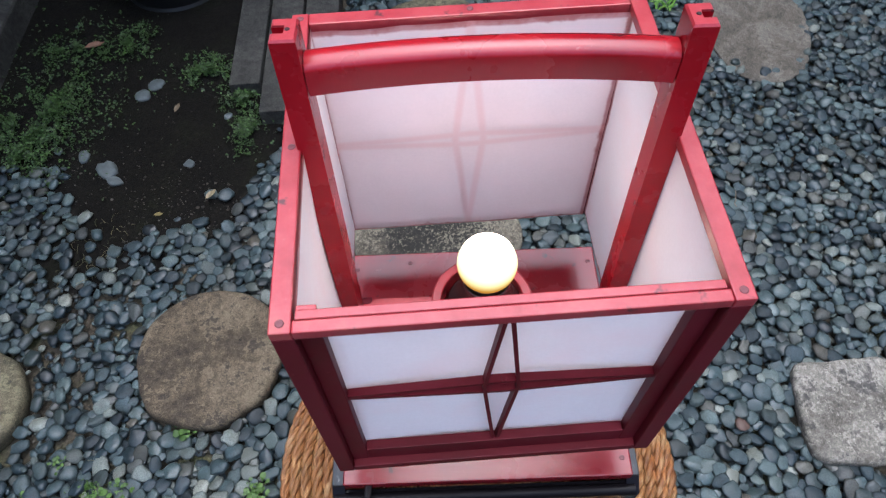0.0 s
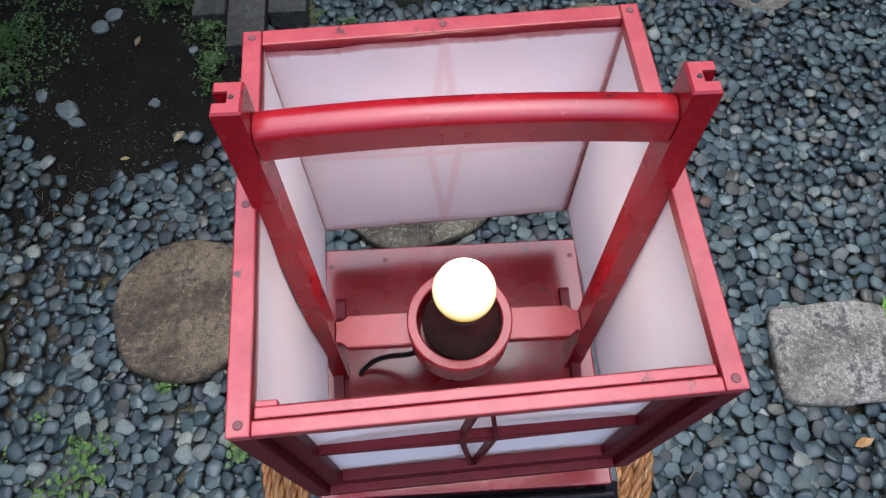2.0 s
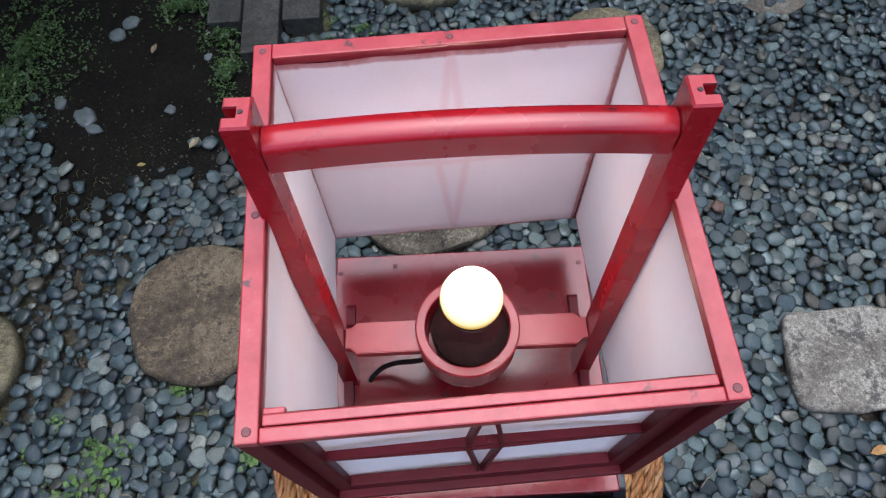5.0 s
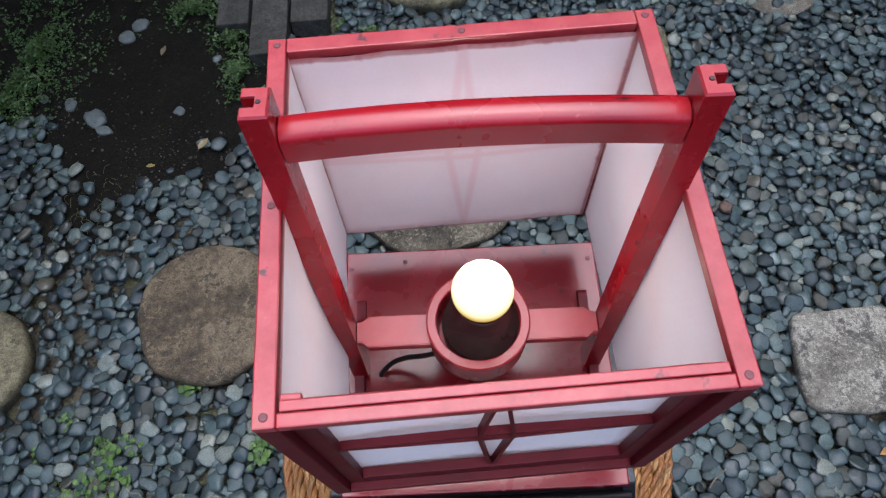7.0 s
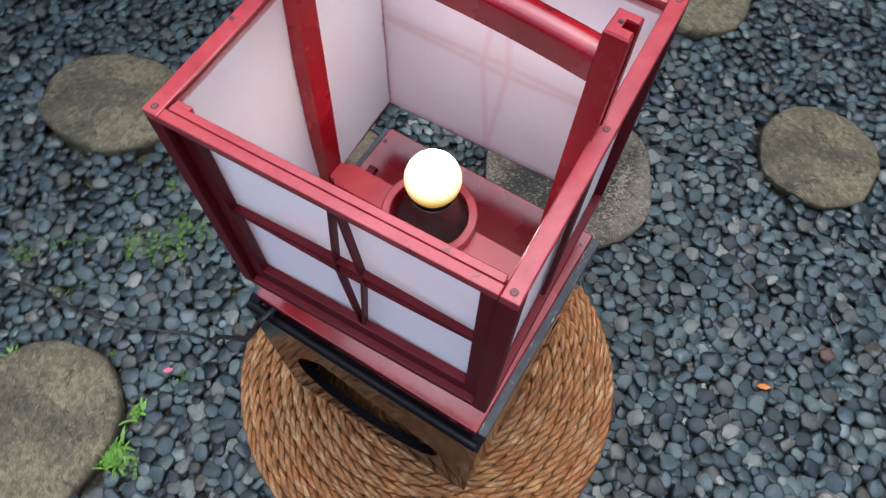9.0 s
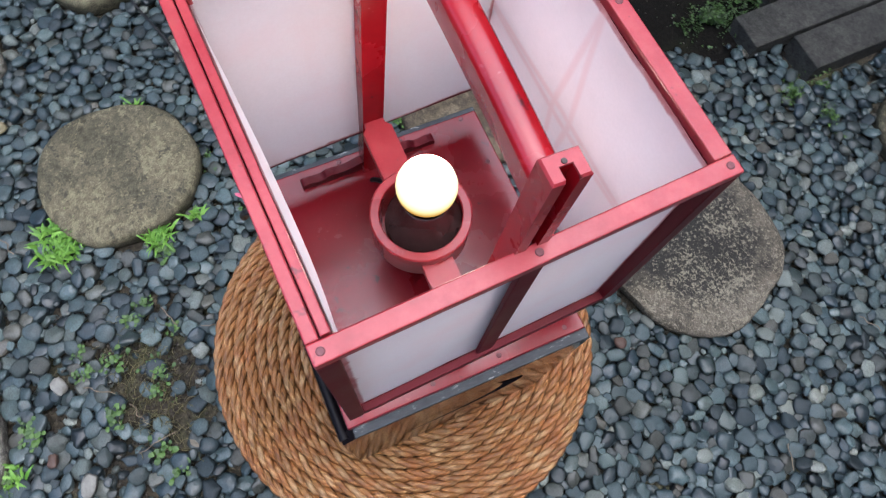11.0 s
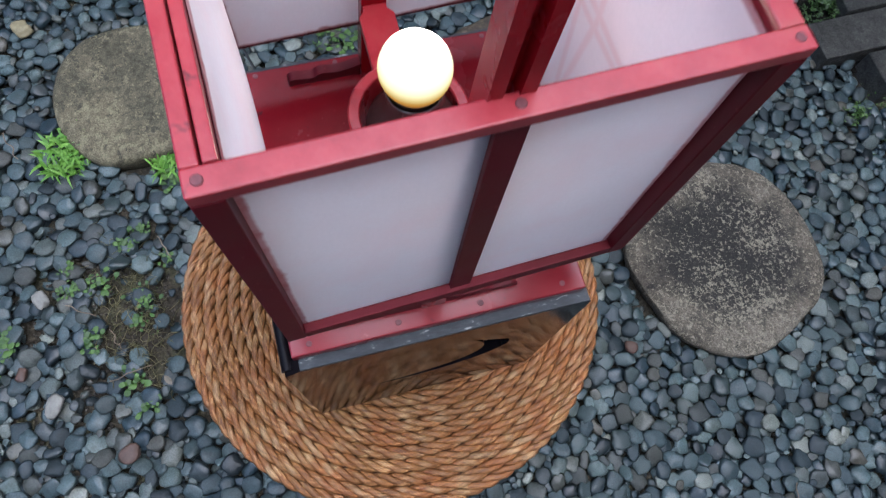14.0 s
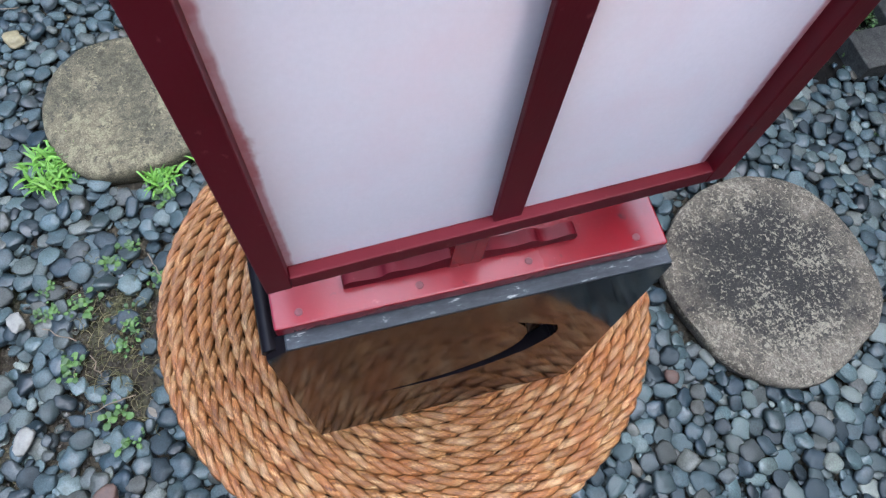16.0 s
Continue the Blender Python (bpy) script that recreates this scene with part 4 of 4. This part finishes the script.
def dry_leaf(x, y, turn, size, colour, label):
    bm = bmesh.new()
    pts = [(-1, 0, 0.1), (-0.5, 0.35, 0.25), (0.1, 0.45, 0.3), (0.6, 0.28, 0.2), (1, 0, 0.35), (0.6, -0.28, 0.25), (0.1, -0.42, 0.28), (-0.5, -0.33, 0.2)]
    vs = [bm.verts.new((u * size, v * size, w * size)) for u, v, w in pts]
    c = bm.verts.new((0, 0, 0.08 * size))
    for k in range(8):
        bm.faces.new((vs[k], vs[(k + 1) % 8], c))
    ob = new("fallen_leaf", mesh_of("fallen_leaf", bm, plain("leaf_" + label.split()[1], colour, 0.6, 200), True))
    ob.matrix_basis = pose(x, y, 0.016, 0, 0, turn)
    tagged(ob, label, "leaf", "fallen leaves")


dry_leaf(0.529, 0.419, 20, 0.014, (0.5, 0.17, 0.03), "small orange fallen leaf on pebbles")
dry_leaf(0.79, 0.005, 15, 0.02, (0.26, 0.14, 0.045), "curled tan fallen leaf on pebbles")
dry_leaf(-0.512, -0.159, 40, 0.011, (0.5, 0.1, 0.16), "tiny pink petal on pebbles")
dry_leaf(-0.992, 1.407, 10, 0.03, (0.16, 0.08, 0.05), "dry brown fallen leaf on soil")
dry_leaf(-0.576, 0.824, 50, 0.018, (0.2, 0.16, 0.09), "dry beige fallen leaf on soil")
dry_leaf(-0.708, 1.132, 75, 0.016, (0.12, 0.09, 0.055), "small withered fallen leaf on soil")
dry_leaf(-0.696, 0.772, 0, 0.012, (0.22, 0.17, 0.06), "yellowed fallen leaf on soil")
dry_leaf(-0.070, -0.400, 30, 0.012, (0.14, 0.12, 0.09), "pale withered fallen leaf on soil")


def seedling(x, y, seed, size=0.011):
    """A rosette of small spoon-shaped leaves on short stalks."""
    rnd = random.Random(seed)
    verts, faces = [], []
    for k in range(rnd.randint(12, 22)):
        a, ln = 2.4 * k + rnd.uniform(-0.3, 0.3), size * rnd.uniform(0.40, 0.95)
        rise, half = rnd.uniform(0.25, 0.9), ln * rnd.uniform(0.30, 0.42)
        c, sn, b = math.cos(a), math.sin(a), len(verts)
        ox, oy = rnd.gauss(0, size * 0.6), rnd.gauss(0, size * 0.6)
        for u, v, w in ((0.0, 0.06, 0.0), (0.25, 0.12, 0.4), (0.6, 0.9, 0.75), (1.0, 1.0, 0.9), (1.25, 0.6, 0.88), (1.35, 0.0, 0.82)):
            for side in ((1, -1) if v else (1,)):
                verts.append((ox + c * u * ln - sn * v * half * side, oy + sn * u * ln + c * v * half * side, 0.002 + w * rise * ln + (0.08 * ln if v > 0.5 else 0)))
        faces += [(b + 2 * k2, b + 2 * k2 + 2, b + 2 * k2 + 3, b + 2 * k2 + 1) for k2 in range(4)] + [(b + 8, b + 10, b + 9)]
    me = bpy.data.meshes.new("seedling")
    me.from_pydata(verts, [], faces)
    me.materials.append(SPROUT)
    ob = new("seedling", me)
    ob.matrix_basis = pose(x, y, 0.004)
    tagged(ob, "tiny bright green seedling between pebbles", "seedling", "seedlings among the pebbles", "stuff")


for k, (x, y) in enumerate((
    (-0.212, -0.655), (-0.200, -0.668), (-0.282, -0.555), (-0.039, -0.435), (-0.300, -0.372), (-0.230, -0.670), (-0.455, -0.335), (-0.150, -0.72), (-0.410, 0.100), (-0.392, 0.112), (-0.552, 0.238), (-0.400, 0.086),
    (-0.351, -0.439), (-0.366, -0.402), (-0.323, -0.545), (-0.278, -0.491), (-0.250, -0.429), (-0.225, -0.418), (-0.181, -0.517), (-0.289, -0.531), (-0.191, -0.433), (-0.085, -0.458),
    (-0.795, 0.183), (-0.845, 0.120),
)):
    seedling(x, y, 300 + k, 0.0155 if k % 3 == 0 else 0.0115)
for k, (x, y) in enumerate(((-0.701, 0.083), (-0.675, 0.061), (-0.764, 0.024), (-0.655, 0.116), (-0.704, 0.110), (-0.730, 0.052), (-0.398, 0.080), (-0.553, 0.240))):
    seedling(x, y, 400 + k, 0.017)


def twig(x, y, turn, length, seed):
    rnd = random.Random(seed)
    pts = [(length * (k / 5 - 0.5), rnd.gauss(0, length * 0.03), 0.015 + rnd.uniform(0, 0.004)) for k in range(6)]
    ob = new("twig", mesh_of("twig", tube(smooth_line(pts, 3), 0.0011, 5), TWIG, True))
    ob.matrix_basis = pose(x, y, 0, 0, 0, turn)
    tagged(ob, "thin dry brown twig lying on pebbles", "twig", "fallen twigs")


TWIG = plain("dry_twig", (0.15, 0.115, 0.08), 0.8, 200)
for k, (x, y, turn, length) in enumerate(((-0.10, -0.460, 100, 0.075), (-0.168, -0.478, 20, 0.045), (-0.32, -0.368, 25, 0.05), (-0.235, -0.530, 55, 0.06), (-0.60, -0.62, 20, 0.07), (0.62, 0.62, 130, 0.06), (0.70, 0.72, 75, 0.05), (-0.95, -0.60, 80, 0.08), (-0.27, -0.30, 70, 0.04), (0.43, 0.62, 160, 0.05), (0.28, 0.93, 30, 0.05), (0.46, -0.02, 40, 0.05), (-0.62, 0.02, 150, 0.07))):
    twig(x, y, turn, length, 70 + k)


def straw(x, y, rx, ry, count, seed):
    """Thin dead grass stems lying criss-cross on bare soil."""
    rnd = random.Random(seed)
    verts, faces = [], []
    for _ in range(count):
        px, py, a, ln = x + rnd.gauss(0, rx), y + rnd.gauss(0, ry), rnd.uniform(0, 6.28), rnd.uniform(0.008, 0.030)
        bend, w, b, z = rnd.gauss(0, 0.5), rnd.uniform(0.0003, 0.0007), len(verts), rnd.uniform(-0.006, 0.006)
        for k in range(5):
            t = k / 4
            g = a + bend * t
            cx, cy, cz = px + ln * t * math.cos(g), py + ln * t * math.sin(g), z + 0.006 * math.sin(3.1 * t)
            verts += [(cx - w * math.sin(g), cy + w * math.cos(g), cz), (cx + w * math.sin(g), cy - w * math.cos(g), cz), (cx, cy, cz + 1.4 * w)]
        for k in range(4):
            i = b + 3 * k
            faces += [(i, i + 3, i + 5, i + 2), (i + 2, i + 5, i + 4, i + 1), (i + 1, i + 4, i + 3, i)]
    me = bpy.data.meshes.new("dead_grass")
    me.from_pydata(verts, [], faces)
    me.materials.append(STRAW)
    tagged(new("dead_grass", me), "thin dry yellowish grass stems on bare soil", "dead grass", kind="stuff")


STRAW = leaf("dead_grass_stem", (0.05, 0.055, 0.018), (0.20, 0.17, 0.085))
for k, (x, y, rx, ry, count) in enumerate(((-0.19, -0.44, 0.065, 0.035, 260), (-0.29, -0.47, 0.05, 0.04, 60), (-0.70, 0.08, 0.05, 0.04, 50), (-0.83, 0.68, 0.05, 0.06, 60))):
    straw(x, y, rx, ry, count, 500 + k)


# ---- the pebble bed ----
def pebble_shape(rnd, n, polar):
    """A water-worn pebble of about unit length: (verts, faces)."""
    flat, narrow = rnd.uniform(0.28, 0.46), rnd.uniform(0.60, 0.94)
    crown = rnd.uniform(0.55, 0.85)
    e = rnd.uniform(1.6, 3.3)
    seed = Vector((rnd.uniform(0, 99), rnd.uniform(0, 99), rnd.uniform(0, 99)))
    skew = rnd.uniform(-0.22, 0.22)
    verts, faces = [(0.0, 0.0, 0.5 * flat)], []
    for p in polar:
        for k in range(n):
            a = 2 * math.pi * k / n
            c, s = math.cos(a), math.sin(a)
            sq = (abs(c) ** e + abs(s) ** e) ** (-1 / e)
            x, y = c * sq * math.sin(p), s * sq * math.sin(p)
            z = math.copysign(abs(math.cos(p)) ** crown, math.cos(p))
            w = 1 + 0.34 * noise.noise(Vector((x, y, z)) * 1.3 + seed) + 0.09 * noise.noise(Vector((x, y, z)) * 3.1 + seed)
            verts.append((0.5 * x * w, 0.5 * y * narrow * w * (1 + skew * x), 0.5 * z * flat * w))
    for k in range(n):
        faces.append((0, 1 + k, 1 + (k + 1) % n))
    for r in range(len(polar) - 1):
        for k in range(n):
            a, b = 1 + r * n, 1 + (r + 1) * n
            faces.append((a + k, b + k, b + (k + 1) % n, a + (k + 1) % n))
    return np.array(verts), faces


rnd = random.Random(11)
FINE = [pebble_shape(rnd, 14, [radians(a) for a in (26, 50, 68, 82, 98, 120)]) for _ in range(24)]
LOW = [pebble_shape(rnd, 7, [radians(a) for a in (38, 70, 104)]) for _ in range(14)]
COARSE = [pebble_shape(rnd, 10, [radians(a) for a in (30, 60, 88, 112)]) for _ in range(16)]


def bare(x, y):
    """How bare of pebbles a place is: 1 in the damp soil, 0 in the bed."""
    w = 0.055 * noise.noise(Vector((x * 7, y * 7, 3.3))) + 0.035 * noise.noise(Vector((x * 23, y * 23, 1.3)))
    shore = 0.93 - 0.21 * min(1, max(0, (x + 0.97) / 0.11)) * min(1, max(0, (-0.43 - x) / 0.14))
    depth = min(-0.405 + w - x, y - (shore + 1.3 * w))
    if depth > 0 and x > -1.6 and not (x < -1.0 and y < 0.90 + w):
        return 1 if depth > 0.075 else 0.72 + 3.7 * depth
    if (x + 0.20) ** 2 + ((y + 0.44) * 1.5) ** 2 < (0.125 + w) ** 2:
        return 0.8
    if (x + 0.83) ** 2 + ((y - 0.68) * 0.8) ** 2 < (0.06 + w) ** 2:
        return 0.6
    if -1.0 < x < -0.5 and 0.0 < y < 0.9 and noise.noise(Vector((x * 5, y * 5, 8.1))) > -0.05:
        return 0.3
    if -0.5 < x < 0.0 and -0.65 < y < -0.3:
        return 0.15
    if x > -0.58 and x < -0.26 and y > 1.16:
        return 1
    return 0


def under_stone(x, y, size):
    for sx, sy, rx, ry, turn, *_ in STONES:
        c, s = math.cos(radians(-turn)), math.sin(radians(-turn))
        u, v = (x - sx) * c - (y - sy) * s, (x - sx) * s + (y - sy) * c
        if turn == -8:  # the flat tan stone, its rim strewn with pebbles
            rx, ry = 0.82 * rx + 0.25 * rx * noise.noise(Vector((x * 6, y * 6, 2.2))), 0.82 * ry
        if (u / (rx + 0.25 * size)) ** 2 + (v / (ry + 0.25 * size)) ** 2 < 1:
            return True
    return (x - STOOL.x) ** 2 + (y - STOOL.y) ** 2 < 0.2**2 or (x < -1.23 and y > 1.24)


def scatter(x0, x1, y0, y1, tries, low, high, tight, seed):
    """Places for pebbles by throwing darts: x, y, length; tight: how near two may come, in mean radii."""
    rnd = random.Random(seed)
    cell = high
    grid, out = {}, []
    for k in range(tries):
        x, y = rnd.uniform(x0, x1), rnd.uniform(y0, y1)
        size = high - (high - low) * min(1.0, (k / tries) * 1.15) ** 0.7 * rnd.uniform(0.6, 1.0)
        gx, gy = int(x // cell), int(y // cell)
        if any((x - a) ** 2 + (y - b) ** 2 < (tight * (size + s) / 2) ** 2 for i in (gx - 1, gx, gx + 1) for j in (gy - 1, gy, gy + 1) for a, b, s in grid.get((i, j), ())):
            continue
        grid.setdefault((gx, gy), []).append((x, y, size))
        b = bare(x, y)
        if under_stone(x, y, size) or rnd.random() < b:
            continue
        out.append((x, y, size))
    return out


def near(x, y):
    return -0.75 < x < 0.75 and -0.75 < y < 1.0


def pebble_bed():
    rnd = random.Random(5)
    bed = thing("pebble_bed", "bed of smooth blue-grey river pebbles", "pebbles", pose(0, 0, 0), kind="structure")
    meshes = []
    for v, f in FINE:
        me = bpy.data.meshes.new("pebble")
        me.from_pydata(v.tolist(), [], f)
        me.materials.append(PEBBLE)
        me.shade_smooth()
        meshes.append(me)
    verts, faces, count, singles = [], [], 0, 0
    layers = (
        (scatter(-1.75, 1.6, -1.0, 2.0, 240000, 0.0095, 0.0350, 0.725, 1), 0.001, 0.0070, 0.20),
        (scatter(-1.75, 1.6, -1.0, 2.0, 70000, 0.012, 0.028, 0.72, 2), -0.015, 0.003, 0.35),
        ([p for p in scatter(-2.68, 2.48, -2.98, 2.88, 75000, 0.020, 0.044, 0.72, 3) if not (-1.74 < p[0] < 1.59 and -0.99 < p[1] < 1.99)], -0.002, 0.006, 0.2),
    )
    for n, (places, base, spread, tilt) in enumerate(layers):
        for x, y, size in places:
            size *= 1.12
            rot = Euler((rnd.gauss(0, tilt), rnd.gauss(0, tilt), rnd.uniform(0, 6.28)))
            z = base + rnd.uniform(-spread, spread) + 0.06 * (size - 0.03)
            if n == 0 and singles < 300 and -0.62 < x < 0.62 and -0.62 < y < 0.95 and (x - 0.1) ** 2 + (y - 0.3) ** 2 < 0.56**2 and (x * x + y * y) > 0.3**2 and rnd.random() < 0.5:
                ob = new("pebble", meshes[rnd.randrange(len(meshes))])
                ob.parent = bed
                ob.matrix_basis = Matrix.LocRotScale((x, y, z), rot, (size, size, size))
                singles += 1
                continue
            v, f = rnd.choice(LOW if n else FINE if near(x, y) else COARSE)
            m = np.array(rot.to_matrix()) * size
            verts.append(v @ m.T + (x, y, z))
            faces += [tuple(i + count for i in q) for q in f]
            count += len(v)
    me = bpy.data.meshes.new("loose_pebbles")
    me.from_pydata(np.concatenate(verts).tolist(), [], faces)
    me.materials.append(PEBBLES)
    me.shade_smooth()
    ob = tagged(new("loose_pebbles", me), "many smooth blue-grey river pebbles", kind="stuff")
    ob.parent = bed


def grit():
    """Crumbs of soil and fine gravel on the bare patches."""
    rnd = random.Random(8)
    verts, faces = [], []
    for cx, cy, r, n, z in ((-0.20, -0.44, 0.15, 900, -0.012), (-0.02, -0.53, 0.12, 350, -0.010), (-0.30, -0.58, 0.12, 300, -0.010), (-0.70, 1.05, 0.34, 160, -0.004), (-0.64, 0.76, 0.16, 380, -0.006), (-0.90, 0.92, 0.14, 160, -0.006), (-0.80, -0.10, 0.18, 260, -0.010), (-0.72, 0.55, 0.26, 900, -0.012), (-0.70, 0.15, 0.2, 500, -0.012)):
        for _ in range(n):
            a, d = rnd.uniform(0, 6.28), r * math.sqrt(rnd.random())
            x, y, size = cx + d * math.cos(a), cy + d * math.sin(a), rnd.uniform(0.0012, 0.0034) * (2.0 if rnd.random() < 0.06 else 1)
            b, turn = len(verts), rnd.uniform(0, 6.28)
            for k in range(5):
                g = turn + 1.257 * k
                q = size * rnd.uniform(0.7, 1.2)
                verts.append((x + q * math.cos(g), y + q * math.sin(g), z + rnd.uniform(0, 0.001)))
            verts.append((x, y, z + size * rnd.uniform(0.6, 1.3)))
            faces += [(b + k, b + (k + 1) % 5, b + 5) for k in range(5)]
    me = bpy.data.meshes.new("soil_crumbs")
    me.from_pydata(verts, [], faces)
    m = material("crumbs", (0.05, 0.04, 0.03), 0.9)
    r = m.node_tree.nodes.new("ShaderNodeNewGeometry").outputs["Random Per Island"]
    join(m, ramp(m, r, (0.0, (0.014, 0.011, 0.008)), (0.6, (0.035, 0.028, 0.020)), (0.85, (0.06, 0.052, 0.04)), (0.96, (0.08, 0.07, 0.056)), (1.0, (0.12, 0.11, 0.095))), shader(m).inputs["Base Color"])
    me.materials.append(m)
    tagged(new("soil_crumbs", me), "crumbs of brown soil and fine gravel", "soil", kind="stuff")


grit()


def lone_pebble(x, y, size, seed, colour, label):
    v, f = pebble_shape(random.Random(seed), 14, [radians(a) for a in (26, 50, 68, 82, 98, 120)])
    me = bpy.data.meshes.new("lone_pebble")
    me.from_pydata((v * size).tolist(), [], f)
    me.materials.append(plain("pebble_" + label.split()[0], colour, 0.6, 90))
    me.shade_smooth()
    ob = new("lone_pebble", me)
    ob.matrix_basis = pose(x, y, -0.003 + 0.02 * (y < 0.6), 0, 0, seed * 40)
    tagged(ob, label, "pebble", "pebbles lying apart")


for x, y, size, seed in ((-0.793, 1.25, 0.047, 1), (-0.823, 1.207, 0.047, 2), (-0.864, 0.94, 0.062, 3), (-0.835, 0.901, 0.045, 4), (-0.573, 1.111, 0.024, 6), (-0.936, 0.992, 0.045, 7), (-0.652, 0.946, 0.028, 8)):
    lone_pebble(x, y, size, seed, (0.075, 0.09, 0.092), "grey pebble lying on dark soil")
for x, y, size, seed in ((0.037, -0.481, 0.036, 21), (-0.146, -0.639, 0.026, 22), (0.096, 0.426, 0.026, 23), (0.62, 0.55, 0.03, 24), (0.55, 0.17, 0.028, 25)):
    lone_pebble(x, y, size, seed, (0.075, 0.045, 0.034), "reddish-brown pebble among grey ones")
for x, y, size, seed in ((-0.077, -0.592, 0.042, 31), (-0.275, -0.595, 0.036, 32), (0.50, 0.30, 0.035, 33), (-0.42, 0.62, 0.036, 34)):
    lone_pebble(x, y, size, seed, (0.17, 0.165, 0.145), "whitish pebble among grey ones")
lone_pebble(-0.868, -0.575, 0.042, 5, (0.2, 0.17, 0.095), "yellowish pebble among grey ones")
pebble_bed()
